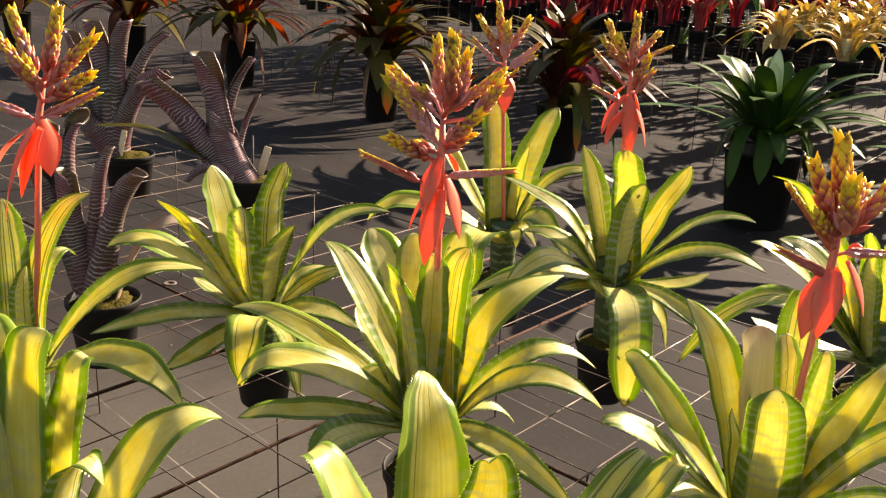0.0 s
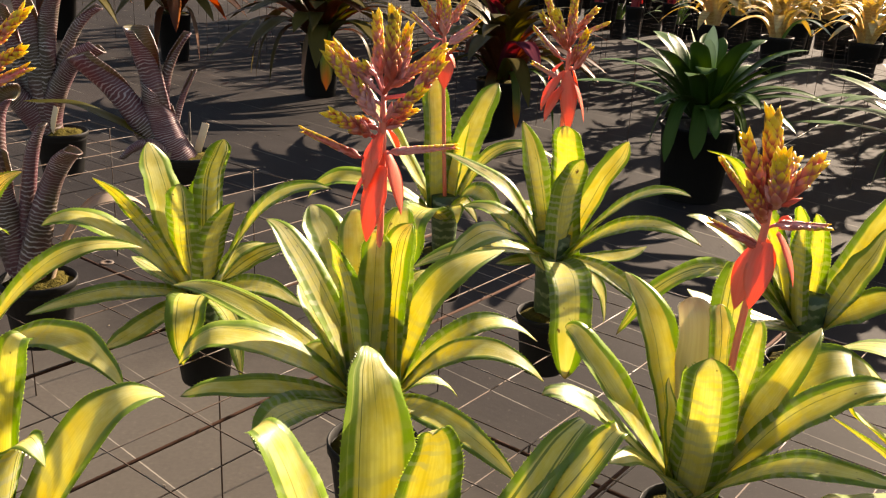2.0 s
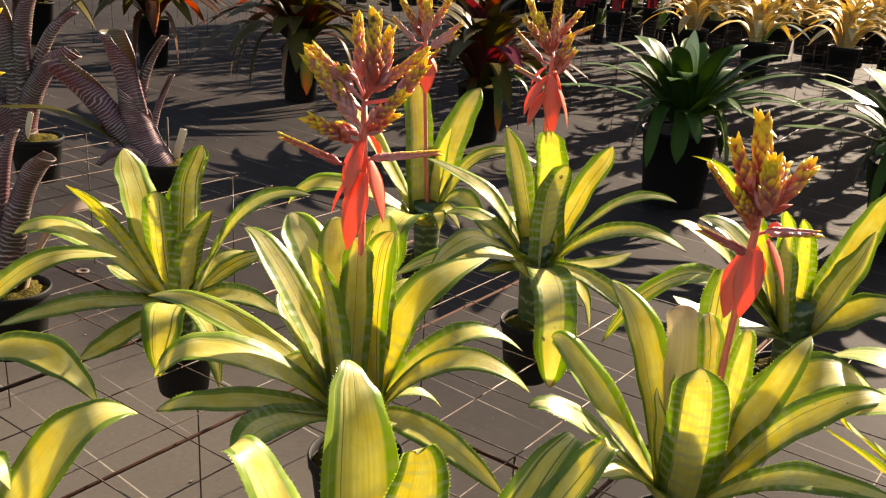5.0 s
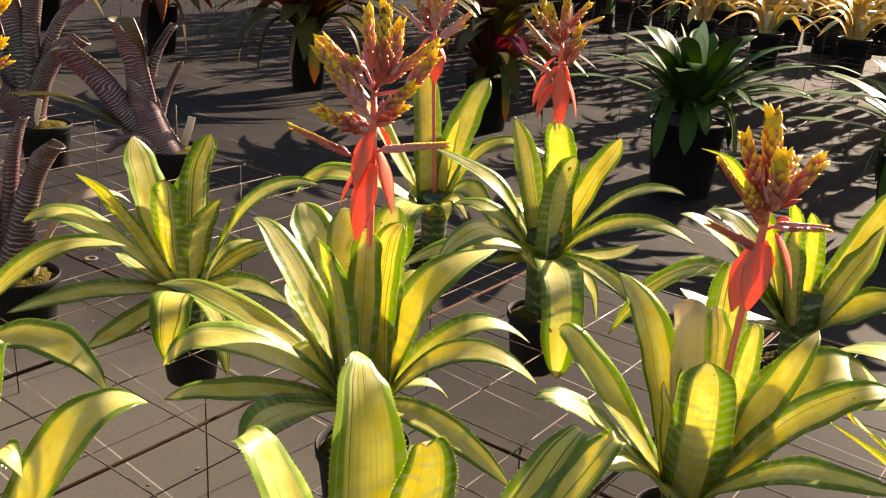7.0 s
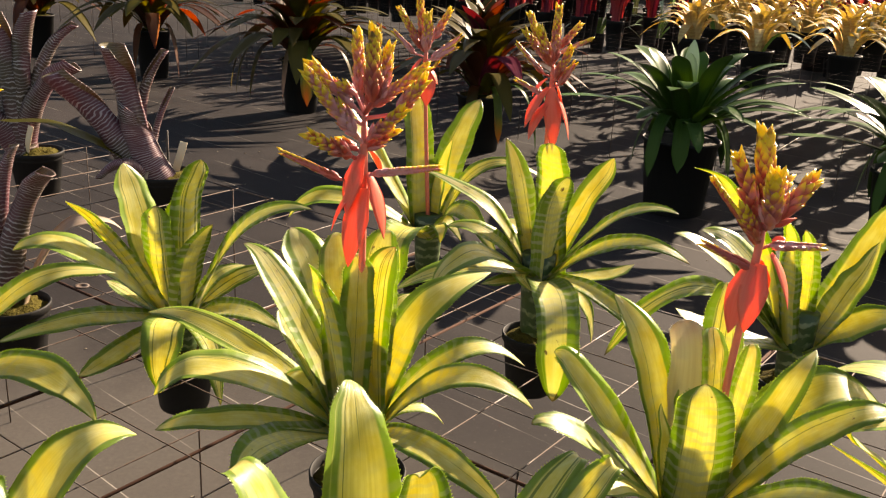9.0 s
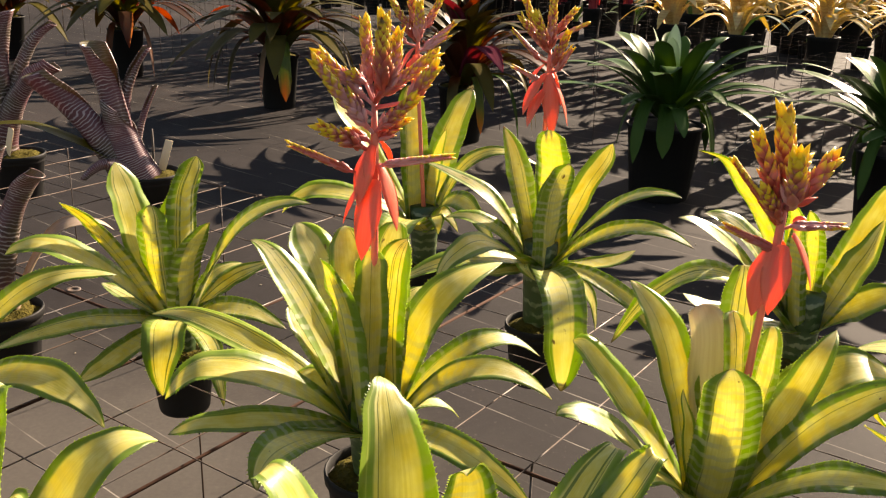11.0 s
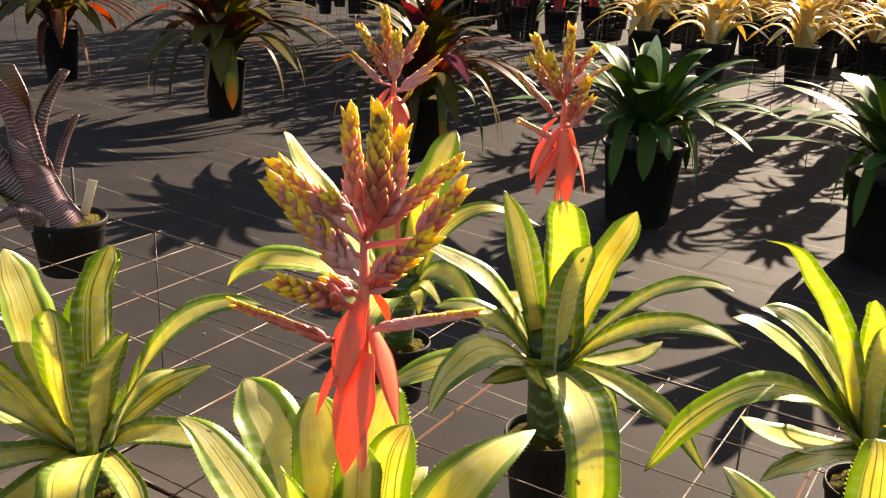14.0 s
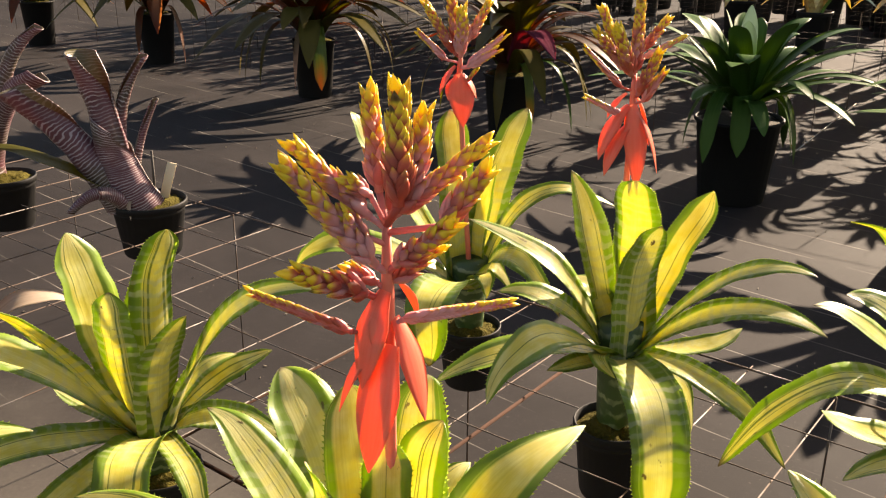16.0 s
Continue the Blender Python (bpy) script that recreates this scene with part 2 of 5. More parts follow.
def weed_mat():
    """Woven black ground cloth: fine weave, dust, a paler patch at near left, and thin pale guide lines at even
    spacing.
    """
    n = Nodes("woven_ground_cloth")
    pos = n.add("NewGeometry").outputs["Position"]
    turned = n.add("VectorRotate", {"Vector": pos, "Angle": radians(-44.2)}, rotation_type="Z_AXIS").outputs[0]
    xyz = n.add("SeparateXYZ", {0: turned})
    ax, ay = xyz.outputs[0], xyz.outputs[1]
    weave = n.math("MULTIPLY", n.math("SINE", n.math("MULTIPLY", ax, 1300.0)), n.math("SINE", n.math("MULTIPLY", ay, 1300.0)))
    dust = n.noise(1.1, 6.0, pos, 0.65)
    fine = n.noise(60.0, 4.0, pos)
    wide = n.noise(0.35, 3.0, pos)
    color = n.mix(n.step(dust, 0.3, 0.75), (0.0125, 0.0106, 0.0106), (0.0245, 0.0208, 0.0205))
    color = n.mix(n.math("MULTIPLY", n.step(wide, 0.45, 0.7), 0.45), color, (0.048, 0.040, 0.038))
    color = n.mix(n.math("MULTIPLY", n.step(fine, 0.62, 0.75), 0.3), color, (0.12, 0.10, 0.085))
    # paler, browner colour around one point at near left, ragged edge
    gap = n.add("VectorMath", {0: pos, 1: (-1.5, 0.1, 0.0)}, operation="DISTANCE").outputs["Value"]
    paler_patch = n.math("SUBTRACT", 1.0, n.step(n.math("ADD", gap, n.math("MULTIPLY", n.math("SUBTRACT", dust, 0.5), 2.4)), 0.9, 2.2))
    color = n.mix(n.math("MULTIPLY", paler_patch, 0.8), color, n.mix(fine, (0.060, 0.053, 0.047), (0.095, 0.084, 0.072)))
    cell = n.math("FRACT", n.math("ADD", n.math("DIVIDE", ax, 0.31), 0.2))
    line = n.math("LESS_THAN", n.math("ABSOLUTE", n.math("SUBTRACT", cell, 0.5)), 0.0075)
    worn = n.step(n.noise(2.3, 3.0, pos), 0.38, 0.62)
    color = n.mix(n.math("MULTIPLY", n.math("MULTIPLY", line, worn), 0.6), color, (0.30, 0.27, 0.23))
    fold = n.noise(1.6, 2.0, turned)
    height = n.math("ADD", n.math("MULTIPLY", weave, 0.04), n.math("ADD", n.math("MULTIPLY", fold, 3.0), n.math("MULTIPLY", fine, 0.05)))
    return n.finish(color, n.math("ADD", 0.66, n.math("MULTIPLY", dust, 0.2)), 0.0, n.bump(height, 0.4, 0.008), gloss=0.07)


def wire_metal():
    n = Nodes("galvanised_rusty_wire")
    pos = n.add("NewGeometry").outputs["Position"]
    s = n.noise(9.0, 4.0, pos)
    rust = n.step(s, 0.34, 0.54)
    color = n.mix(rust, (0.11, 0.10, 0.095), (0.055, 0.030, 0.018))
    return n.finish(color, n.math("ADD", n.math("MULTIPLY", rust, 0.3), 0.5), n.math("SUBTRACT", 0.9, n.math("MULTIPLY", rust, 0.8)), n.bump(n.noise(200.0, 3.0, pos), 0.4, 0.001))


M_YELLOW = leaf_yellow()
M_CREAM = leaf_plain("cream_dying_leaf", (0.58, 0.48, 0.28), (0.72, 0.65, 0.45), (0.50, 0.36, 0.22), (0.90, 0.80, 0.52), 0.5, 0.45, 0.75, 1.0)
M_BANDED = leaf_banded()
M_GOLD = leaf_speckled()
M_DARK = leaf_plain("maroon_leaf", (0.038, 0.016, 0.012), (0.075, 0.040, 0.018), (0.095, 0.070, 0.018), (0.62, 0.20, 0.05), 0.42, 0.48, 0.35, 0.6, 0.15)
M_OLD = leaf_plain("ageing_yellow_leaf", (0.06, 0.11, 0.02), (0.12, 0.17, 0.03), (0.66, 0.19, 0.02), (0.30, 0.38, 0.03), 0.35, 0.35, 0.74, 1.0)
M_DRY = leaf_plain("dry_brown_leaf", (0.10, 0.055, 0.03), (0.17, 0.11, 0.06), (0.40, 0.20, 0.13), (0.3, 0.15, 0.06), 0.6, 0.2, 0.6, 1.0)
M_GREEN = leaf_plain("dark_green_leaf", (0.014, 0.042, 0.009), (0.034, 0.080, 0.016), (0.050, 0.100, 0.024), (0.24, 0.36, 0.03), 0.36, 0.20, 0.5, 1.0, 0.035)
M_LIME = leaf_plain("young_green_leaf", (0.10, 0.20, 0.05), (0.16, 0.28, 0.07), (0.34, 0.42, 0.30), (0.3, 0.5, 0.06), 0.3, 0.3, 0.3, 1.0)
M_CRIMSON = leaf_plain("crimson_leaf", (0.26, 0.036, 0.046), (0.46, 0.10, 0.105), (0.56, 0.25, 0.21), (0.80, 0.18, 0.16), 0.42, 0.5, 0.4, 0.7, 0.02)
M_PURPLE = leaf_plain("purple_leaf", (0.10, 0.018, 0.035), (0.20, 0.04, 0.065), (0.30, 0.10, 0.13), (0.50, 0.08, 0.10), 0.42, 0.4, 0.4, 0.7, 0.03)
M_STRAW = leaf_plain("dry_beige_leaf", (0.24, 0.17, 0.11), (0.36, 0.27, 0.19), (0.42, 0.32, 0.24), (0.4, 0.28, 0.16), 0.6, 0.2, 0.5, 1.0)
M_FAR = leaf_plain("mid_green_leaf", (0.06, 0.11, 0.03), (0.11, 0.17, 0.04), (0.2, 0.25, 0.06), (0.3, 0.42, 0.05), 0.4, 0.3, 0.4, 0.7)
M_OLIVE = leaf_plain("olive_leaf", (0.042, 0.042, 0.012), (0.085, 0.080, 0.020), (0.12, 0.095, 0.022), (0.46, 0.40, 0.04), 0.42, 0.48, 0.35, 0.8, 0.12)
M_BRACT = bract_red()
M_SPIKE = spike_bract()
M_VASE = vase_green()
M_STALK = plain("coral_stalk", (0.58, 0.10, 0.06), (0.74, 0.22, 0.15), 0.5, 60.0, 0.2, 0.001)
M_POT = plain("black_plastic_pot", (0.008, 0.008, 0.008), (0.016, 0.015, 0.015), 0.6, 40.0, 0.1, 0.001, gloss=0.12)
M_MOSS = plain("mossy_potting_mix", (0.020, 0.014, 0.006), (0.105, 0.088, 0.016), 0.95, 110.0, 1.0, 0.012, gloss=0.05)
M_SOIL = plain("dark_bark_mix", (0.014, 0.010, 0.007), (0.055, 0.040, 0.026), 0.95, 110.0, 1.0, 0.012)
M_MAT = weed_mat()
M_WIRE = wire_metal()
M_TAG = plain("weathered_plant_tag", (0.62, 0.46, 0.28), (0.78, 0.62, 0.42), 0.7, 30.0)
M_POST = plain("dark_timber_post", (0.03, 0.025, 0.02), (0.09, 0.075, 0.06), 0.8, 8.0)
M_PIPE = plain("pale_edge_pipe", (0.30, 0.27, 0.22), (0.45, 0.41, 0.34), 0.7, 15.0)
M_CANE = plain("yellow_green_cane", (0.16, 0.15, 0.03), (0.34, 0.30, 0.07), 0.5, 12.0)
M_RUST = plain("rusty_steel_rod", (0.024, 0.012, 0.009), (0.070, 0.032, 0.020), 0.9, 40.0, 0.5, 0.001, gloss=0.1)
M_LITTER = plain("dry_crumbs", (0.06, 0.045, 0.03), (0.30, 0.25, 0.19), 0.9, 4.0)
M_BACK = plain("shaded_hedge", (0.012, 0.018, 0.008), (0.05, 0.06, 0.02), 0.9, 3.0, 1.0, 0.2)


# ---- mesh helpers ----
def mesh_object(name, bm, material, parent=None, label="", smooth=True):
    me = bpy.data.meshes.new(name)
    bm.normal_update()
    bm.to_mesh(me)
    bm.free()
    if smooth:
        me.shade_smooth()
    me.materials.append(material)
    ob = new(name, me)
    if parent is not None:
        ob.parent = parent
    if label:
        ob["label"] = label
    return ob


def part(name, bm, material, parent, label=""):
    return mesh_object(name, bm, material, parent, label)


def thing(name, x, y, z, label, category, group="", turn=0.0):
    ob = new(name)
    ob.empty_display_size = 0.05
    ob.matrix_world = pose(x, y, z, 0, 0, turn)
    return tagged(ob, label, category, group)


def tube(bm, path, radii, sides=6, v0=0.0, v1=1.0):
    """A round bar along a path, closed at both ends, with uv."""
    uvl = bm.loops.layers.uv.verify()
    rings = []
    path = [Vector(p) for p in path]
    side = None
    for i, p in enumerate(path):
        d = (path[min(i + 1, len(path) - 1)] - path[max(i - 1, 0)]).normalized()
        if side is None:
            side = d.orthogonal().normalized()
        side = (side - d * side.dot(d)).normalized()
        up = d.cross(side)
        r = radii[i] if isinstance(radii, (list, tuple)) else radii
        rings.append([bm.verts.new(p + (side * math.cos(k * 2 * math.pi / sides) + up * math.sin(k * 2 * math.pi / sides)) * r) for k in range(sides)])
    for i in range(len(rings) - 1):
        for k in range(sides):
            f = bm.faces.new((rings[i][k], rings[i][(k + 1) % sides], rings[i + 1][(k + 1) % sides], rings[i + 1][k]))
            va, vb = (v0 + (v1 - v0) * j / (len(rings) - 1) for j in (i, i + 1))
            for loop, uv in zip(f.loops, ((k / sides, va), ((k + 1) / sides, va), ((k + 1) / sides, vb), (k / sides, vb))):
                loop[uvl].uv = uv
    bm.faces.new(rings[0][::-1])
    bm.faces.new(rings[-1])


def lathe(bm, profile, sides=28, centre=(0, 0, 0)):
    """A turned shape from (radius, height) pairs."""
    c = Vector(centre)
    rings = [[bm.verts.new(c + Vector((r * math.cos(k * 2 * math.pi / sides), r * math.sin(k * 2 * math.pi / sides), z))) for k in range(sides)] for r, z in profile]
    for i in range(len(rings) - 1):
        for k in range(sides):
            bm.faces.new((rings[i][k], rings[i][(k + 1) % sides], rings[i + 1][(k + 1) % sides], rings[i + 1][k]))
    bm.faces.new(rings[0][::-1])
    bm.faces.new(rings[-1])


def strap(bm, pts, width, gutter=0.3, rows=22, cols=6, thick=0.0022, tip=1.0, teeth=0.0, twist=0.0, start=0.75, lateral=None, blunt=0.64, ragged=0.0, rounded=False, roll=0.0):
    """One strap leaf along the curve base, middle, tip (the middle lies on the curve), channelled, thick at the midrib,
    pointed at the end; teeth: length of the spines on its edges."""
    uvl = bm.loops.layers.uv.verify()
    a, m, b = (Vector(p) for p in pts)
    c = 2 * m - 0.5 * (a + b)
    flat = Vector((b.x - a.x, b.y - a.y, 0)) if lateral is None else None
    if lateral is None:
        if flat.length < 0.02:
            flat = Vector((m.x - a.x, m.y - a.y, 0))
        side0 = Vector((-flat.y, flat.x, 0)).normalized()
    else:
        side0 = Vector(lateral).normalized()
    length = (m - a).length + (b - m).length
    top, low, spine, along = [], [], [], []
    for i in range(rows + 1):
        t = 1 - (1 - i / rows) ** 1.4 if rounded else i / rows
        p = a * (1 - t) ** 2 + c * (2 * t * (1 - t)) + b * t * t
        d = (2 * (1 - t) * (c - a) + 2 * t * (b - c)).normalized()
        side = (side0 - d * side0.dot(d)).normalized()
        nor = d.cross(side) if lateral is None else side.cross(d)
        if twist or roll:
            q = Matrix.Rotation(twist * t + roll * min(1.0, t / 0.4), 3, d)
            side, nor = q @ side, q @ nor
        end = max(0.0, (t - blunt) / (1.0 - blunt))
        w = width * (start + (1 - start) * min(1.0, t / 0.45))
        w *= (1 - 0.30 * max(0.0, (t - 0.35) / 0.65) ** 1.5) * max(0.0, 1 - end ** 1.9) ** 0.72 if rounded else max(0.0, 1 - end ** (2.2 if blunt > 0.3 else 1.5)) ** 0.9
        if ragged:
            w *= 1.0 + ragged * noise.noise(Vector((t * 7.0, b.x * 31.0, b.z * 17.0)))
            p = p + nor * (length * 0.030 * t * noise.noise(Vector((t * 3.5, b.y * 41.0, b.x * 29.0)))) + side * (length * 0.022 * t * noise.noise(Vector((b.z * 37.0, t * 3.0, b.x * 19.0))))
        w = max(w, width * 0.03 * tip) * 0.5
        g = gutter * (1.0 - 0.80 * min(1.0, t / 0.8))
        ring_t, ring_l = [], []
        for k in range(cols + 1):
            s = 2 * k / cols - 1
            ang = s * g * 2.2
            rad = w / max(0.05, g * 2.2)
            off = side * (rad * math.sin(ang)) + nor * (rad * (1 - math.cos(ang)))
            if ragged:
                off += nor * (w * 0.22 * abs(s) * t * noise.noise(Vector((t * 6.0, s * 0.7, b.x * 57.0 + b.z * 23.0))))
            th = thick * (1.05 - 0.8 * abs(s)) * (1.3 - 0.9 * t)
            ring_t.append(bm.verts.new(p + off + nor * th))
            ring_l.append(bm.verts.new(p + off - nor * th))
        top.append(ring_t)
        low.append(ring_l)
        spine.append((d, side, nor, w))
        along.append(t)
    for i in range(rows):
        v0, v1 = along[i], along[i + 1]
        for k in range(cols):
            u0, u1 = k / cols, (k + 1) / cols
            f = bm.faces.new((top[i][k], top[i + 1][k], top[i + 1][k + 1], top[i][k + 1]))
            for loop, uv in zip(f.loops, ((u0, v0), (u0, v1), (u1, v1), (u1, v0))):
                loop[uvl].uv = uv
            f = bm.faces.new((low[i][k], low[i][k + 1], low[i + 1][k + 1], low[i + 1][k]))
            for loop, uv in zip(f.loops, ((u0 + 2, v0), (u1 + 2, v0), (u1 + 2, v1), (u0 + 2, v1))):
                loop[uvl].uv = uv
        for k, u in ((0, 0.0), (cols, 1.0)):
            f = bm.faces.new((top[i][k], low[i][k], low[i + 1][k], top[i + 1][k]))
            for loop in f.loops:
                loop[uvl].uv = (u, v0)
    if teeth:
        n = max(8, int(length / 0.011))
        for j in range(n):
            t = 0.22 + 0.72 * j / n
            i = max(q for q in range(rows) if along[q] <= t)
            f = (t - along[i]) / (along[i + 1] - along[i])
            d, side, nor, w = spine[i]
            for k, sgn in ((0, -1), (cols, 1)):
                p = top[i][k].co.lerp(top[i + 1][k].co, f)
                h = teeth * random.uniform(0.6, 1.1)
                x, y, z = (bm.verts.new(q) for q in (p - d * h * 0.55 - nor * 0.0004, p + d * h * 0.55 - nor * 0.0004, p + side * sgn * h + d * h * 0.7))
                face = bm.faces.new((x, y, z))
                for loop in face.loops:
                    loop[uvl].uv = (0.5 + 0.5 * sgn, t)


def leaf(plant, az, reach, z_tip, r_mid, z_mid, width, material, z0=0.0, r0=0.02, teeth=0.0, name="leaf", label="", **more):
    """A leaf of a rosette: azimuth in degrees from +x, reach and height of its tip and of its middle, from the plant's root."""
    e = Vector((math.cos(radians(az)), math.sin(radians(az)), 0))
    bm = bmesh.new()
    strap(bm, (e * r0 + Vector((0, 0, z0)), e * r_mid + Vector((0, 0, z_mid)), e * reach + Vector((0, 0, z_tip))), width, teeth=teeth, **more)
    return part(name, bm, material, plant, label)


def pot_part(plant, radius, height, rim_z, soil=True, moss=M_MOSS):
    """A nursery pot with rolled rim, tapered wall and hollow inside, and the mix that fills it."""
    bm = bmesh.new()
    r, b = radius, radius * 0.78
    z = rim_z
    lathe(bm, [(b * 0.96, z - height), (b, z - height + 0.006), (r * 0.97, z - 0.022), (r * 1.03, z - 0.021), (r * 1.04, z - 0.004), (r * 1.02, z), (r * 0.985, z - 0.001), (r * 0.965, z - 0.03), (r * 0.95, z - 0.04)])
    pot = part("pot", bm, M_POT, plant, "black plastic nursery pot")
    if soil:
        bm = bmesh.new()
        rings = 7
        centre = bm.verts.new((0, 0, z + 0.008))
        last = None
        for i in range(1, rings + 1):
            rr = r * 0.962 * i / rings
            ring = []
            for k in range(26):
                q = k * 2 * math.pi / 26
                p = Vector((rr * math.cos(q), rr * math.sin(q), 0))
                ring.append(bm.verts.new((p.x, p.y, z - 0.022 + 0.016 * noise.noise(p * 38 + Vector((radius, 0, plant.location.x))) + 0.030 * (1 - (i / rings) ** 2))))
            for k in range(26):
                if last is None:
                    bm.faces.new((centre, ring[k], ring[(k + 1) % 26]))
                else:
                    bm.faces.new((last[k], ring[k], ring[(k + 1) % 26], last[(k + 1) % 26]))
            last = ring
        part("potting_mix", bm, moss, plant, "mossy green-brown potting mix" if moss is M_MOSS else "dark bark potting mix")
    return pot


def spike_mesh(bm, base, tip, count, size, ranks=2, spin=0.0, spread=0.5):
    """A flower branch: bracts overlapping along an axis, in two or more ranks."""
    uvl = bm.loops.layers.uv.verify()
    a, b = Vector(base), Vector(tip)
    d = (b - a).normalized()
    s = d.orthogonal().normalized()
    s.rotate(Matrix.Rotation(spin, 3, d))
    tube(bm, [a, a.lerp(b, 0.5), a.lerp(b, 0.93)], [size * 0.20, size * 0.19, size * 0.08], 5, 0.0, 0.2)
    for i in range(count):
        t = 0.03 + 0.90 * i / max(1, count - 1)
        ang = (i % ranks) * 2 * math.pi / ranks + (i // ranks) * (0.25 if ranks == 2 else 0.8) * (ranks > 2) + random.uniform(-0.2, 0.2)
        out = s.copy()
        out.rotate(Matrix.Rotation(ang, 3, d))
        way = (d * (1.0 - spread * 0.55) + out * spread * (1.0 - 0.45 * t)).normalized()
        p = a.lerp(b, t) + out * size * 0.12
        ln = size * random.uniform(0.95, 1.28) * (1.0 - 0.25 * t)
        wid = ln * 0.25
        across = way.cross(out).normalized()
        nor = across.cross(way)
        rings = []
        for r, (f, w) in enumerate(((0.0, 0.45), (0.25, 1.0), (0.55, 0.9), (0.82, 0.42))):
            c = p + way * ln * f
            rings.append([bm.verts.new(c + (across * math.cos(k * math.pi / 2.5) * 1.0 + nor * math.sin(k * math.pi / 2.5) * 0.62) * wid * w) for k in range(5)])
        end = bm.verts.new(p + way * ln)
        vs = (0.0, 0.25, 0.55, 0.82)
        shade = 0.25 + 0.75 * t
        for r in range(3):
            for k in range(5):
                f = bm.faces.new((rings[r][k], rings[r][(k + 1) % 5], rings[r + 1][(k + 1) % 5], rings[r + 1][k]))
                for loop, v in zip(f.loops, (vs[r], vs[r], vs[r + 1], vs[r + 1])):
                    loop[uvl].uv = (k / 5, v * 0.55 + 0.45 * v * shade + 0.42 * (t - 0.42))
        for k in range(5):
            f = bm.faces.new((rings[3][k], rings[3][(k + 1) % 5], end))
            for loop, v in zip(f.loops, (0.82, 0.82, 1.0)):
                loop[uvl].uv = (k / 5, v * 0.55 + 0.45 * v * shade + 0.42 * (t - 0.42))


# ---- ground ----
bm = bmesh.new()
bmesh.ops.create_grid(bm, x_segments=60, y_segments=60, size=70)
for v in bm.verts:
    v.co.y += 40
ground = mesh_object("ground", bm, M_MAT)
tagged(ground, "dusty black woven ground cloth with thin pale guide lines", "ground", kind="structure")

# ---- wire bench ----
U, V = Vector((0.656, 0.755, 0)), Vector((-0.755, 0.656, 0))
CORNER = Vector((0.56, 0.76, 0))    # a crossing on the bench's far edge
MESH_Z, CELL = 0.66, 0.208


def wire(bm, a, b, r=0.0022):
    tube(bm, [a, (Vector(a) + Vector(b)) / 2, b], r, 6)


def wire_bench(name, corner, along, deep, n_along, n_deep, z, label, back=0, leg_every=5, CELL=CELL, thin=1.0):
    """A bench top of welded wire: long wires, cross wires, edge rod and thin legs."""
    bench = thing(name, corner.x, corner.y, 0, label, "wire bench", "wire benches")
    o = Vector((0, 0, z))
    for i in range(-back, n_along + 1):
        a = o + along * (i * CELL) + deep * 0.0
        bm = bmesh.new()
        wire(bm, a - deep * 0.03, a + deep * (n_deep * CELL), 0.0018 * thin)
        part("wire", bm, M_WIRE, bench)
    for j in range(n_deep + 1):
        a = o + deep * (j * CELL) - along * (back * CELL) + Vector((0, 0, 0.005))
        bm = bmesh.new()
        wire(bm, a, a + along * ((n_along + back) * CELL), (0.0016 if j else 0.0032) * thin)
        part("edge_wire" if j == 0 else "cross_wire", bm, M_WIRE, bench)
    for i in range(-back, n_along + 1, leg_every):
        for j in range(0, n_deep + 1, leg_every):
            a = o + along * (i * CELL) + deep * (j * CELL)
            bm = bmesh.new()
            wire(bm, Vector((a.x, a.y, 0)), a, 0.0028)
            part("leg", bm, M_WIRE, bench)
    return bench


bench = wire_bench("wire_bench", CORNER, V, -U, 17, 14, MESH_Z, "rusty galvanised welded wire bench on thin legs", back=6)
for v in (0.36, 0.84, -0.40):
    bm = bmesh.new()
    o = Vector((0, 0, MESH_Z - 0.009)) + V * v
    wire(bm, o - U * 2.6, o, 0.0045)
    part("support_rod", bm, M_RUST, bench, "rusty steel support rod")
for u in (1.05, 2.1):
    bm = bmesh.new()
    o = Vector((0, 0, MESH_Z - 0.018)) - U * u
    wire(bm, o - V * 1.2, o + V * 3.4, 0.0045)
    part("support_rod", bm, M_RUST, bench, "rusty steel support rod")
# dust and leaf crumbs on the cloth
rng = random.Random(21)
bm = bmesh.new()
for i in range(240):
    x, y = rng.uniform(-2.4, 3.4), rng.uniform(-0.6, 6.5)
    n, a = rng.uniform(0.002, 0.008), rng.uniform(0, 6.28)
    d = Vector((math.cos(a), math.sin(a), 0))
    e = Vector((-d.y, d.x, 0)) * rng.uniform(0.25, 0.7)
    p = Vector((x, y, 0.001))
    top = [bm.verts.new(p + q * n + Vector((0, 0, rng.uniform(0.002, 0.005)))) for q in (d, e, -d, -e)]
    low = [bm.verts.new(p + q * n) for q in (d, e, -d, -e)]
    bm.faces.new(top)
    for k in range(4):
        bm.faces.new((low[k], low[(k + 1) % 4], top[(k + 1) % 4], top[k]))
tagged(mesh_object("leaf_litter", bm, M_LITTER, smooth=False), "pale dry crumbs of leaf and soil on the ground cloth", "litter", kind="stuff")


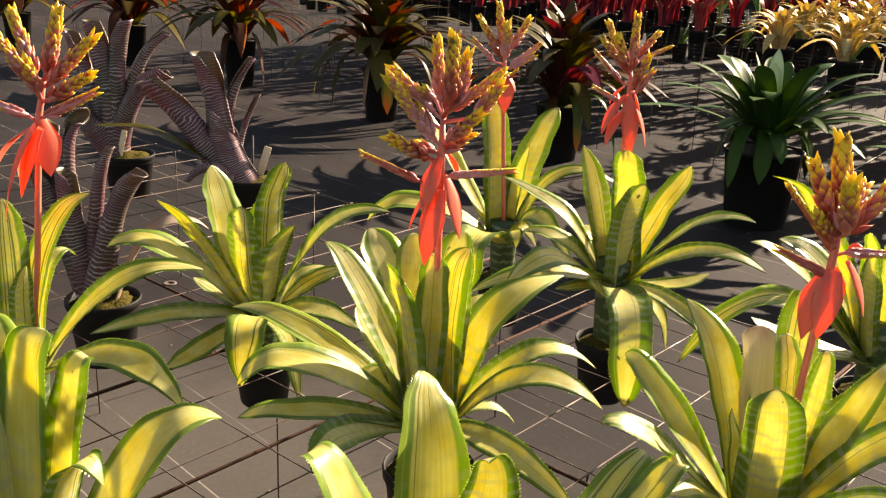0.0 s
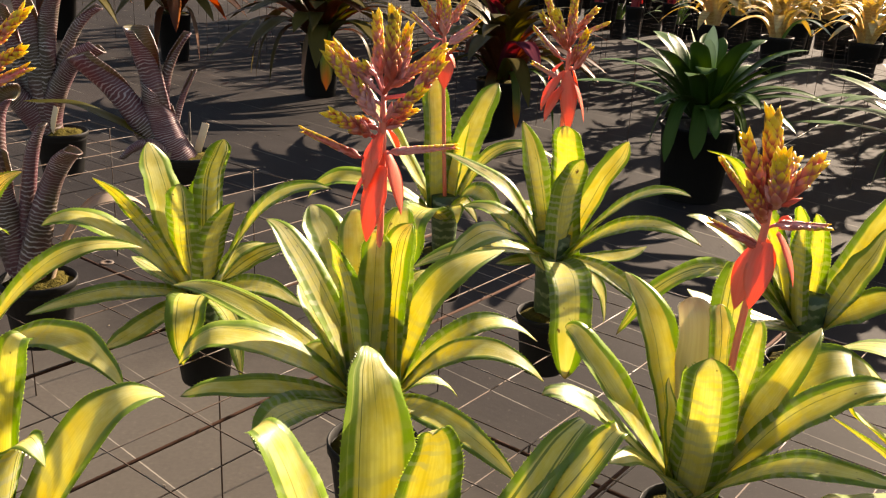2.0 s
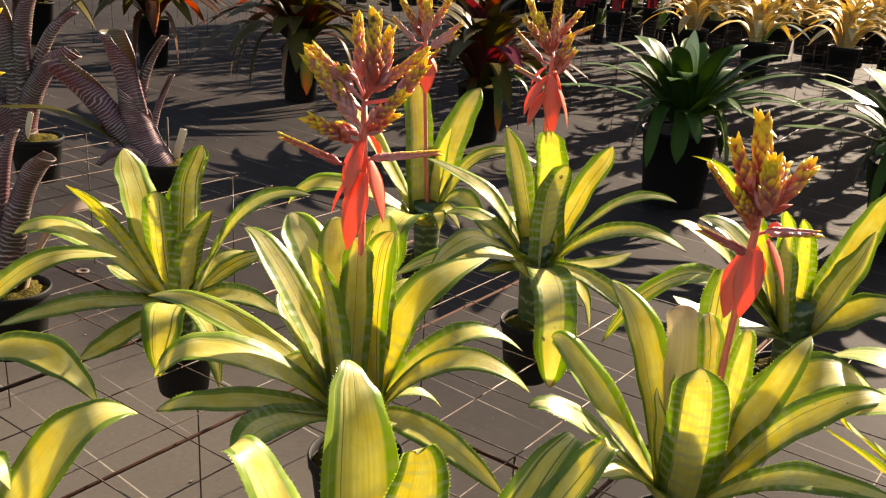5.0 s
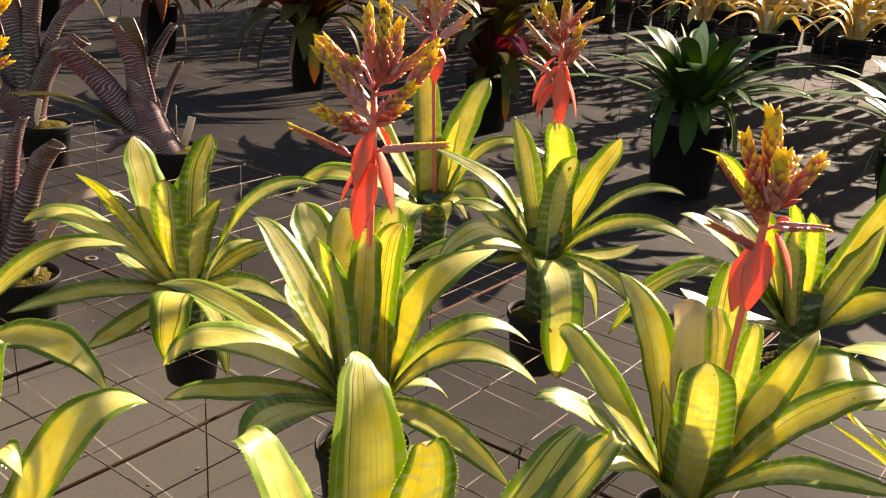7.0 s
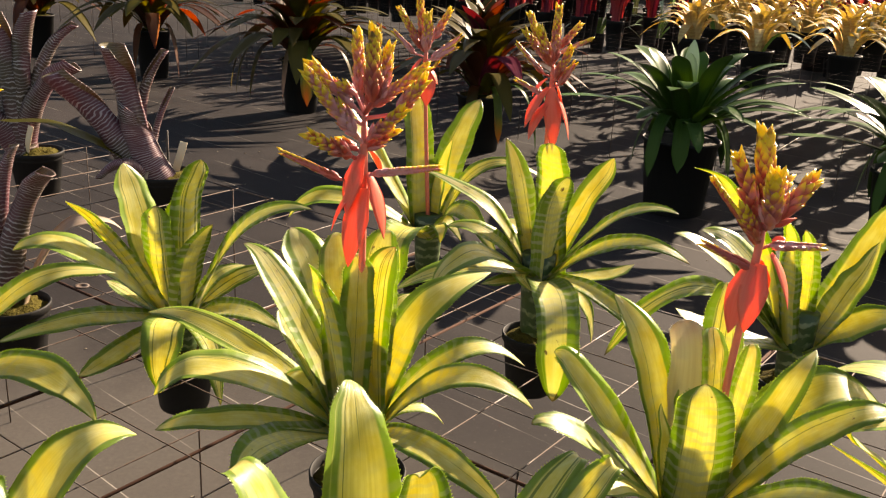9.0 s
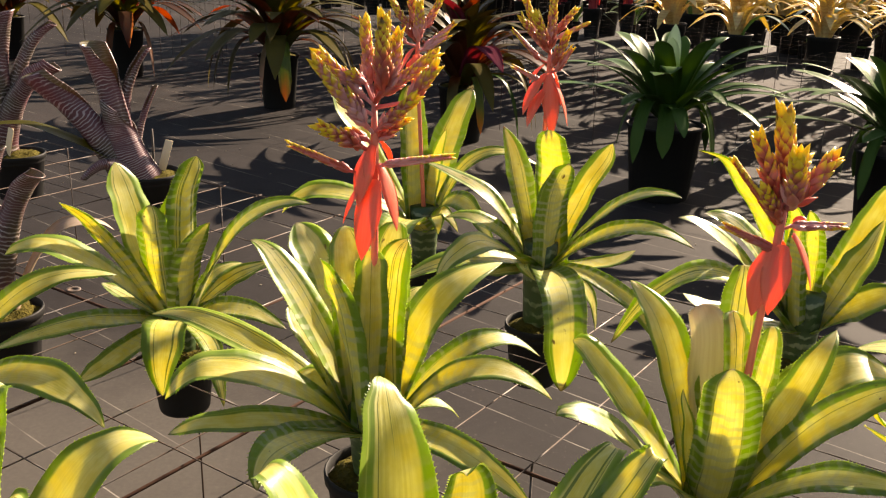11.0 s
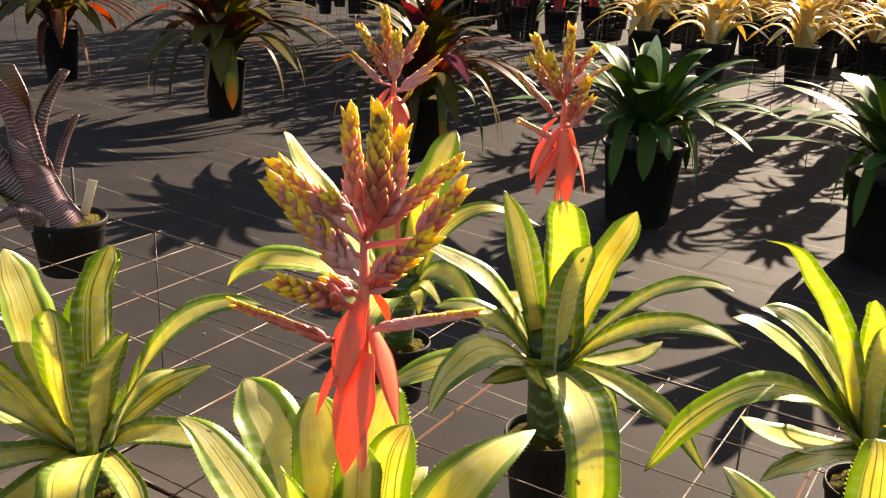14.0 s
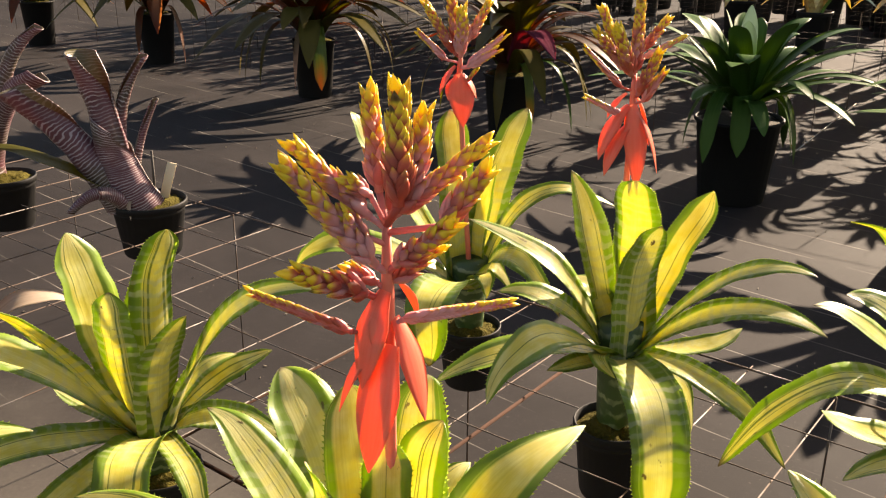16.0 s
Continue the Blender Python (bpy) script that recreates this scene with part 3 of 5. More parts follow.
# ---- parts of the plants ----
def blade(plant, tip, middle, width, material=None, z0=0.84, r0=0.034, teeth=0.0029, label="", rows=26, cols=6, gutter=0.34, start=0.95, blunt=0.52, roll=0.0):
    """A leaf given by where its tip and its middle stand, from the plant's root."""
    e = Vector((middle[0], middle[1], 0))
    e = e.normalized() * r0 if e.length > 0.005 else Vector((0, 0, 0))
    bm = bmesh.new()
    twist = 0.35 * (noise.noise(Vector(tip) * 9.0))
    strap(bm, (e + Vector((0, 0, z0)), middle, tip), width * 1.12, gutter=gutter, rows=rows, cols=cols, teeth=teeth, twist=twist, start=start, blunt=blunt, ragged=0.14, rounded=True, roll=radians(roll))
    return part("leaf", bm, material or M_YELLOW, plant, label)


def stem(plant, z_low, z_high, r_low, r_high, material):
    bm = bmesh.new()
    n = 6
    tube(bm, [(0, 0, z_low + (z_high - z_low) * i / n) for i in range(n + 1)], [r_low + (r_high - r_low) * (i / n) ** 0.7 for i in range(n + 1)], 14)
    return part("leaf_base", bm, material, plant, "banded green vase of overlapping leaf bases")


def rosette(plant, seed, count, length, width, material, z0, high=78.0, low=0.0, sag=0.12, teeth=0.0, others=(), root=0.10, arch=0.20, **more):
    """Leaves spiralling from steep in the middle to flat at the outside: degrees of the innermost and outermost leaf above level."""
    rng = random.Random(seed)
    for i in range(count):
        f = i / (count - 1)
        az = i * 137.5 + rng.uniform(-14, 14) + seed * 31
        n = length * (0.78 + 0.22 * f) * rng.uniform(0.85, 1.1)
        e = radians(high + (low - high) * f ** 0.9 + rng.uniform(-7, 7))
        drop = n * sag * (0.3 + f) * rng.uniform(0.6, 1.4)
        em = e + arch
        mat = material
        for m, share in others:
            if rng.random() < share:
                mat = m
        leaf(plant, az, n * math.cos(e), z0 + n * math.sin(e) - drop, n * 0.52 * math.cos(em), z0 + n * 0.52 * math.sin(em), width * rng.uniform(0.8, 1.12), mat, z0 - root * 0.6, 0.02 + 0.03 * f, teeth, **more)


def flower_stalk(plant, foot, neck, top, size):
    """The coral stalk of a flower head, from the vase up through its neck."""
    foot, neck, top = Vector(foot), Vector(neck), Vector(top)
    bm = bmesh.new()
    mid = foot.lerp(neck, 0.55) + Vector((0.004 * noise.noise(foot * 9), 0.004, 0))
    tube(bm, [foot, foot.lerp(mid, 0.5), mid, mid.lerp(neck, 0.6), neck, neck.lerp(top, 0.5), top], [r * size for r in (0.0072, 0.0066, 0.0062, 0.006, 0.0066, 0.0062, 0.004)], 10)
    stalk = part("flower_stalk", bm, M_STALK, plant, "coral red flower stalk")
    stalk["neck"] = tuple(neck)
    stalk["top"] = tuple(top)
    return stalk


def spike(stalk, base, tip, size, ranks):
    """One branch of a flower head: its own short stalk and the bracts along it."""
    neck, top, a, b = Vector(stalk["neck"]), Vector(stalk["top"]), Vector(base), Vector(tip)
    axis = top - neck
    f = max(-0.1, min(1.0, (a - neck).dot(axis) / axis.length_squared - 0.12))
    bm = bmesh.new()
    tube(bm, [neck + axis * f, (neck + axis * f).lerp(a, 0.6), a], [size * 0.24, size * 0.22, size * 0.24], 6, 0.1, 0.2)
    tiers = max(4, int((b - a).length / (size * 0.52)))
    spike_mesh(bm, a, b, tiers * ranks, size * 1.56, ranks, noise.noise(a * 40) * 3, 0.40 if ranks > 2 else 0.30)
    part("flower_spike", bm, M_SPIKE, stalk, "rosy flower spike with yellow tips")


def bract(stalk, base, tip, width):
    """A hanging coral bract, hollow towards the stalk."""
    a, b = Vector(base), Vector(tip)
    side = Vector((-(b.y - a.y), b.x - a.x, 0))
    m = a.lerp(b, 0.5) + Vector((b.x - a.x, b.y - a.y, 0)) * 0.12 + Vector((0, 0, 0.1 * (a - b).length))
    bm = bmesh.new()
    strap(bm, (a, m, b), width * 1.1, gutter=0.24, rows=16, cols=6, thick=0.0012, start=0.40, lateral=side if side.length > 0.012 else (1, 0, 0), blunt=0.42)
    part("bract", bm, M_BRACT, stalk, "hanging coral red bract")


def variegated(x, y, label, rim=0.73, radius=0.082, height=0.165, top=0.84):
    p = thing("potted_bromeliad", x, y, 0, label, "potted plant", "variegated bromeliads on the wire bench")
    pot_part(p, radius, height, rim)
    if top > rim:
        stem(p, rim - 0.02, top + 0.02, 0.034, 0.046, M_VASE)
    return p


# ---- variegated bromeliads on the bench ----
p = variegated(-0.3, -0.38, "flowering variegated bromeliad with broad toothed yellow leaves and coral flower head", 0.8, 0.085, 0.17, 0.9)
blade(p, (-0.21, 0.11, 1.188), (-0.122, 0.06, 1.097), 0.062, z0=0.88, roll=-17)
blade(p, (-0.136, 0.2, 1.189), (-0.079, 0.12, 1.1), 0.086, z0=0.88, blunt=0.74, roll=-5)
blade(p, (-0.092, -0.03, 1.202), (-0.053, -0.05, 1.112), 0.083, z0=0.88, roll=28)
blade(p, (-0.044, 0.12, 1.208), (-0.035, 0.07, 1.124), 0.081, z0=0.88)
blade(p, (0.041, 0.13, 1.219), (0.024, 0.08, 1.13), 0.087, z0=0.88)
blade(p, (0.055, 0.02, 1.218), (0.025, 0, 1.115), 0.067, z0=0.88, blunt=0.74, roll=12)
blade(p, (-0.008, 0, 1.207), (-0.008, -0.02, 1.134), 0.056, z0=0.88)
blade(p, (0.096, 0.14, 1.084), (0.04, 0.08, 1.039), 0.065, z0=0.88, roll=5)
blade(p, (0.236, 0.15, 1.13), (0.099, 0.05, 1.08), 0.075, z0=0.88, roll=15)
blade(p, (0.304, 0.08, 0.973), (0.171, 0.03, 1.019), 0.050, z0=0.88, roll=17)
blade(p, (0.297, -0.06, 0.958), (0.167, -0.05, 1.012), 0.050, z0=0.88, roll=22)
blade(p, (0.158, 0.05, 0.868), (0.099, 0.03, 0.91), 0.028, z0=0.88, roll=12)
blade(p, (-0.401, 0.18, 1.022), (-0.229, 0.1, 1.009), 0.054, z0=0.88, roll=-17)
blade(p, (-0.144, 0.1, 1.065), (-0.11, 0.06, 1.023), 0.050, z0=0.88, roll=-7)
blade(p, (-0.327, -0.1, 0.998), (-0.211, -0.08, 1.038), 0.067, z0=0.88, roll=-25)
blade(p, (-0.319, -0.14, 0.958), (-0.196, -0.12, 0.969), 0.050, z0=0.88, roll=-20)
blade(p, (-0.184, -0.22, 0.904), (-0.142, -0.16, 0.947), 0.065, z0=0.88, roll=-17)
blade(p, (0.238, -0.22, 0.855), (0.12, -0.14, 0.92), 0.058, z0=0.88, roll=17)
blade(p, (-0.154, 0.05, 0.931), (-0.099, 0.02, 0.969), 0.050, z0=0.88, roll=-10)
head = flower_stalk(p, (0, -0.02, 0.88), (-0.001, -0.01, 1.346), (-0.002, -0.01, 1.449), 1.0)
spike(head, (0.01, -0.015, 1.47), (0.011, -0.02, 1.58), 0.0172, 5)
spike(head, (-0.008, 0.01, 1.476), (-0.016, 0.02, 1.572), 0.0149, 3)
spike(head, (0.022, 0, 1.476), (0.035, 0.005, 1.553), 0.0149, 3)
spike(head, (-0.017, -0.01, 1.458), (-0.087, 0, 1.526), 0.0144, 3)
spike(head, (-0.016, -0.015, 1.481), (-0.033, -0.02, 1.495), 0.0122, 3)
spike(head, (-0.012, -0.02, 1.413), (-0.094, -0.04, 1.521), 0.0161, 3)
spike(head, (-0.02, -0.02, 1.442), (-0.039, -0.025, 1.463), 0.0133, 3)
spike(head, (0.007, -0.01, 1.46), (0.096, 0.01, 1.526), 0.0133, 3)
spike(head, (0.048, -0.03, 1.455), (0.087, -0.04, 1.509), 0.0155, 3)
spike(head, (0.006, -0.02, 1.413), (0.057, -0.06, 1.468), 0.0155, 3)
spike(head, (0.001, -0.01, 1.391), (0.047, 0, 1.422), 0.0122, 3)
spike(head, (-0.022, -0.015, 1.382), (-0.083, -0.06, 1.423), 0.0166, 3)
spike(head, (-0.011, -0.01, 1.391), (-0.037, -0.01, 1.404), 0.0122, 3)
spike(head, (-0.036, -0.02, 1.344), (-0.135, -0.015, 1.386), 0.0100, 2)
spike(head, (0.01, -0.015, 1.353), (0.124, 0, 1.364), 0.0105, 2)
spike(head, (0.002, 0.01, 1.45), (0.019, 0.04, 1.515), 0.0133, 3)
bract(head, (-0.005, -0.015, 1.385), (-0.028, -0.04, 1.292), 0.0365)
bract(head, (-0.008, -0.02, 1.336), (-0.051, -0.03, 1.262), 0.0232)
bract(head, (0, -0.025, 1.332), (-0.023, -0.06, 1.21), 0.0443)
bract(head, (0.006, -0.01, 1.355), (0.034, -0.03, 1.249), 0.0343)
bract(head, (0.006, -0.005, 1.392), (0.028, 0.02, 1.341), 0.0144)
bract(head, (-0.008, -0.02, 1.372), (-0.014, -0.04, 1.331), 0.0188)

p = variegated(-0.76, 0.39, "variegated bromeliad without flowers, yellow leaves with green margins", 0.68, 0.082, 0.165, 0.8)
blade(p, (-0.14, 0.07, 1.143), (-0.099, 0.05, 0.981), 0.101, z0=0.76, blunt=0.78, roll=-15)
blade(p, (-0.045, -0.04, 1.069), (-0.04, -0.05, 0.95), 0.092, z0=0.76, blunt=0.8, roll=27)
blade(p, (0.07, -0.03, 1.181), (0.03, -0.02, 1.032), 0.084, z0=0.76, blunt=0.84, roll=-25)
blade(p, (0.099, -0.07, 1.034), (0.043, -0.06, 0.931), 0.087, z0=0.76, roll=-20)
blade(p, (0.335, -0.06, 1.075), (0.167, -0.03, 1.02), 0.065, z0=0.76, roll=28)
blade(p, (-0.182, -0.24, 1.139), (-0.126, -0.12, 1.002), 0.050, z0=0.76, roll=17)
blade(p, (-0.362, -0.1, 0.97), (-0.227, -0.06, 0.959), 0.069, z0=0.76, roll=-27)
blade(p, (-0.373, -0.22, 0.783), (-0.195, -0.12, 0.805), 0.063, z0=0.76, roll=-25)
blade(p, (-0.185, -0.25, 0.723), (-0.124, -0.15, 0.73), 0.061, z0=0.76, roll=-17)
blade(p, (0.006, -0.28, 0.695), (0.008, -0.24, 0.829), 0.087, z0=0.76, blunt=0.62)
blade(p, (0.265, -0.02, 0.738), (0.137, 0, 0.788), 0.062, z0=0.76, roll=25)
blade(p, (0.219, 0.12, 0.864), (0.116, 0.08, 0.831), 0.060, z0=0.76, roll=22)
blade(p, (-0.179, 0, 0.86), (-0.112, 0, 0.818), 0.050, z0=0.76, roll=-15)
blade(p, (0.151, 0.1, 0.872), (0.077, 0.06, 0.849), 0.050, z0=0.76, roll=10)
blade(p, (0.124, -0.2, 0.62), (0.099, -0.16, 0.748), 0.050, z0=0.76)
blade(p, (0.027, 0.12, 1.114), (-0.023, 0.07, 0.952), 0.073, z0=0.76, roll=7)
p = variegated(0.17, 0.5, "tall variegated bromeliad with arching leaves and coral flower head", 0.69, 0.082, 0.175, 0.9)
blade(p, (-0.092, 0.15, 1.199), (-0.044, 0.08, 1.051), 0.073, z0=0.85, roll=-12)
blade(p, (0.009, 0, 1.219), (0.015, 0.01, 1.095), 0.098, z0=0.85, blunt=0.8, roll=5)
blade(p, (0.046, -0.06, 1.149), (0.019, -0.05, 1.041), 0.096, z0=0.85, blunt=0.78, roll=-25)
blade(p, (0.208, 0.13, 1.155), (0.111, 0.07, 1.021), 0.081, z0=0.85, blunt=0.82, roll=10)
blade(p, (0.296, -0.2, 1.096), (0.174, -0.1, 1.056), 0.051, z0=0.85, roll=28)
blade(p, (0.358, -0.15, 0.951), (0.193, -0.1, 0.985), 0.057, z0=0.85, roll=25)
blade(p, (0.276, 0.05, 0.878), (0.178, 0.02, 0.851), 0.050, z0=0.85, roll=10)
blade(p, (-0.007, -0.36, 0.668), (-0.005, -0.31, 0.875), 0.100, z0=0.85, blunt=0.8)
blade(p, (0.29, -0.22, 0.709), (0.168, -0.14, 0.838), 0.059, z0=0.85, roll=20)
blade(p, (0.151, -0.05, 0.684), (0.127, -0.04, 0.787), 0.050, z0=0.85, roll=20)
blade(p, (-0.309, 0.1, 1.106), (-0.142, 0.05, 1.037), 0.050, z0=0.85, roll=-25)
blade(p, (-0.254, 0.02, 0.982), (-0.136, 0, 0.967), 0.055, z0=0.85, roll=-27)
blade(p, (-0.307, -0.33, 0.928), (-0.198, -0.2, 0.985), 0.070, z0=0.85, roll=-20)
blade(p, (-0.167, -0.1, 0.868), (-0.089, -0.06, 0.864), 0.050, z0=0.85, roll=-12)
blade(p, (-0.08, 0.1, 0.983), (-0.035, 0.05, 0.956), 0.059, z0=0.85, roll=-15)
blade(p, (-0.388, -0.1, 0.844), (-0.216, -0.06, 0.898), 0.065, z0=0.85, roll=-22)
blade(p, (-0.037, -0.12, 0.859), (-0.066, -0.1, 0.894), 0.036, z0=0.85)
head = flower_stalk(p, (0, 0.03, 0.86), (0.009, 0.08, 1.352), (0.009, 0.08, 1.415), 1.0)
spike(head, (0.009, 0.08, 1.415), (0.013, 0.09, 1.557), 0.0170, 4)
spike(head, (-0.005, 0.09, 1.413), (-0.059, 0.1, 1.536), 0.0153, 3)
spike(head, (-0.003, 0.06, 1.413), (-0.04, 0.04, 1.503), 0.0188, 4)
spike(head, (-0.018, 0.08, 1.432), (-0.072, 0.07, 1.494), 0.0145, 3)
spike(head, (0.014, 0.07, 1.372), (0.046, 0.05, 1.458), 0.0162, 3)
spike(head, (0.024, 0.07, 1.36), (0.06, 0.06, 1.418), 0.0145, 2)
spike(head, (0.03, 0.1, 1.441), (0.114, 0.13, 1.475), 0.0145, 2)
spike(head, (-0.014, 0.08, 1.386), (-0.089, 0.1, 1.461), 0.0111, 2)
spike(head, (-0.009, 0.07, 1.331), (-0.088, 0.06, 1.372), 0.0111, 2)
spike(head, (0.026, 0.11, 1.45), (0.083, 0.14, 1.51), 0.0136, 3)
bract(head, (-0.002, 0.07, 1.354), (-0.059, 0.05, 1.249), 0.0461)
bract(head, (0.001, 0.06, 1.321), (-0.05, 0.03, 1.222), 0.0369)
bract(head, (0.006, 0.065, 1.355), (0.016, 0.03, 1.195), 0.0484)
bract(head, (0.016, 0.07, 1.343), (0.06, 0.05, 1.221), 0.0346)
bract(head, (0.02, 0.08, 1.364), (0.047, 0.08, 1.269), 0.0346)
bract(head, (-0.005, 0.08, 1.375), (-0.042, 0.07, 1.327), 0.0207)
bract(head, (0.012, 0.09, 1.35), (0.031, 0.12, 1.227), 0.0392)

p = variegated(-0.1, 0.97, "variegated bromeliad with a glossy curled leaf and coral flower head", 0.7, 0.08, 0.165, 0.86)
blade(p, (-0.051, 0.05, 1.247), (-0.042, 0.03, 1.103), 0.095, z0=0.81, blunt=0.74, roll=-10)
blade(p, (0.17, 0.28, 1.196), (0.077, 0.14, 1.04), 0.097, z0=0.81, blunt=0.8, roll=2)
blade(p, (-0.121, -0.34, 0.757), (-0.104, -0.28, 0.908), 0.101, z0=0.81, blunt=0.8, roll=-5)
blade(p, (0.204, -0.15, 0.786), (0.09, -0.1, 0.926), 0.073, z0=0.81, roll=22)
blade(p, (0.382, 0.1, 0.979), (0.164, 0.06, 1.021), 0.050, z0=0.81, roll=20)
blade(p, (-0.296, 0.1, 1.225), (-0.197, 0.06, 1.096), 0.064, z0=0.81, roll=-22)
blade(p, (-0.439, 0, 0.861), (-0.29, 0, 0.934), 0.072, z0=0.81, roll=-25)
blade(p, (0.029, -0.15, 0.837), (0.023, -0.1, 0.874), 0.050, z0=0.81, roll=10)
blade(p, (-0.097, 0.1, 0.823), (-0.056, 0.06, 0.869), 0.051, z0=0.81, roll=-20)
blade(p, (0.069, 0.06, 1.108), (0.027, 0.03, 0.985), 0.059, z0=0.81, roll=12)
blade(p, (0.1, -0.05, 0.811), (0.051, -0.03, 0.872), 0.050, z0=0.81, roll=17)
head = flower_stalk(p, (0, 0, 0.82), (-0.034, -0.02, 1.346), (-0.031, -0.02, 1.392), 1.0)
spike(head, (-0.032, -0.03, 1.387), (-0.031, -0.04, 1.494), 0.0196, 4)
spike(head, (-0.042, -0.02, 1.389), (-0.114, -0.01, 1.507), 0.0157, 3)
spike(head, (-0.038, 0, 1.402), (-0.056, 0.01, 1.548), 0.0177, 3)
spike(head, (-0.015, -0.01, 1.417), (0.037, 0.01, 1.507), 0.0167, 3)
spike(head, (-0.016, -0.03, 1.365), (0.071, -0.02, 1.436), 0.0147, 2)
spike(head, (-0.017, -0.04, 1.363), (0.052, -0.05, 1.407), 0.0147, 2)
spike(head, (-0.063, -0.02, 1.378), (-0.129, -0.01, 1.44), 0.0128, 2)
spike(head, (-0.025, -0.03, 1.321), (0.001, -0.05, 1.359), 0.0128, 2)
bract(head, (-0.045, -0.03, 1.367), (-0.081, -0.04, 1.3), 0.0345)
bract(head, (-0.035, -0.04, 1.35), (-0.027, -0.07, 1.232), 0.0584)
bract(head, (-0.026, -0.03, 1.348), (0.004, -0.04, 1.293), 0.0372)
bract(head, (-0.041, -0.02, 1.339), (-0.06, -0.04, 1.287), 0.0345)
bract(head, (-0.032, -0.01, 1.344), (-0.033, 0.01, 1.238), 0.0451)

p = variegated(0.27, -0.5, "flowering variegated bromeliad with broken cream leaf tips beside the coral flower", 0.74, 0.085, 0.17, 0.8)
blade(p, (-0.126, 0.15, 1.139), (-0.072, 0.06, 1.03), 0.071, z0=0.78, roll=-17)
blade(p, (-0.249, 0.05, 1.067), (-0.183, 0.02, 1.014), 0.056, z0=0.78, roll=-45)
blade(p, (-0.304, -0.1, 1.017), (-0.212, -0.08, 0.982), 0.051, z0=0.78, roll=-28)
blade(p, (-0.016, 0.1, 1.113), (-0.009, 0.06, 1.024), 0.066, z0=0.78, blunt=0.8, material=M_CREAM, roll=-7)
blade(p, (0.016, 0.04, 1.125), (0.015, 0.01, 1.037), 0.050, z0=0.78, blunt=0.8, roll=-7)
blade(p, (-0.05, -0.13, 1.106), (-0.044, -0.13, 1.004), 0.092, z0=0.78, blunt=0.74)
blade(p, (0.091, 0.05, 1.091), (0.075, 0.02, 1.015), 0.050, z0=0.78)
blade(p, (0.213, 0.06, 1.081), (0.127, 0, 0.988), 0.061, z0=0.78, roll=10)
blade(p, (0.348, 0.03, 0.966), (0.193, 0.02, 1.009), 0.103, z0=0.78, roll=15)
blade(p, (0.288, -0.1, 1.046), (0.142, -0.1, 1.003), 0.068, z0=0.78, roll=22)
blade(p, (0.204, -0.28, 0.975), (0.049, -0.24, 0.98), 0.053, z0=0.78, roll=27)
blade(p, (0.084, 0.16, 1.16), (0.066, 0.12, 1.069), 0.068, z0=0.78)
blade(p, (-0.067, 0, 1.003), (-0.064, -0.03, 0.915), 0.050, z0=0.78, roll=-28)
blade(p, (-0.209, -0.2, 0.956), (-0.127, -0.12, 0.911), 0.050, z0=0.78, roll=-22)
head = flower_stalk(p, (0.03, 0, 0.86), (0.043, -0.02, 1.263), (0.047, -0.02, 1.332), 1.0)
spike(head, (0.054, -0.01, 1.325), (0.034, 0, 1.465), 0.0214, 5)
spike(head, (0.036, -0.02, 1.327), (-0.007, -0.01, 1.43), 0.0183, 3)
spike(head, (0.044, -0.05, 1.328), (0.026, -0.08, 1.414), 0.0214, 5)
spike(head, (0.038, -0.03, 1.303), (0.002, -0.04, 1.35), 0.0159, 3)
spike(head, (0.046, -0.02, 1.287), (-0.045, -0.02, 1.396), 0.0119, 2)
spike(head, (0.037, -0.03, 1.255), (-0.047, -0.02, 1.292), 0.0111, 2)
spike(head, (0.059, -0.02, 1.322), (0.124, 0, 1.393), 0.0198, 3)
spike(head, (0.061, -0.02, 1.29), (0.154, -0.01, 1.286), 0.0119, 2)
spike(head, (0.068, 0.01, 1.343), (0.108, 0.06, 1.377), 0.0175, 3)
bract(head, (0.033, -0.03, 1.262), (0.004, -0.05, 1.154), 0.0459)
bract(head, (0.046, -0.035, 1.264), (0.02, -0.07, 1.164), 0.0423)
bract(head, (0.067, -0.02, 1.278), (0.099, -0.04, 1.191), 0.0406)
bract(head, (0.075, -0.01, 1.28), (0.092, 0.01, 1.297), 0.0194)
bract(head, (0.051, -0.01, 1.265), (0.075, 0.02, 1.167), 0.0353)

p = variegated(0.78, 0.22, "variegated bromeliad with long narrow arching yellow leaves", 0.7, 0.082, 0.165, 0.86)
blade(p, (-0.332, -0.04, 1.238), (-0.16, 0, 1.104), 0.059, z0=0.78, roll=22)
blade(p, (-0.244, 0.1, 1.054), (-0.124, 0.07, 0.988), 0.072, z0=0.78, roll=-28)
blade(p, (-0.333, 0.04, 1.06), (-0.198, 0.02, 0.988), 0.050, z0=0.78, roll=-27)
blade(p, (-0.484, 0.02, 0.748), (-0.29, -0.04, 0.951), 0.065, z0=0.78, blunt=0.8, roll=-20)
blade(p, (-0.34, -0.06, 0.905), (-0.243, -0.06, 0.855), 0.055, z0=0.78, roll=-27)
blade(p, (-0.327, -0.15, 0.823), (-0.209, -0.1, 0.83), 0.050, z0=0.78, roll=-7)
blade(p, (-0.066, 0, 1.108), (-0.056, 0, 1.008), 0.063, z0=0.78, roll=17)
blade(p, (-0.078, -0.06, 1.081), (-0.07, -0.05, 0.986), 0.050, z0=0.78)
blade(p, (-0.091, 0.12, 0.964), (-0.064, 0.06, 0.904), 0.050, z0=0.78, roll=-17)
blade(p, (0.169, 0, 1.065), (0.111, 0, 0.928), 0.089, z0=0.78, roll=17)
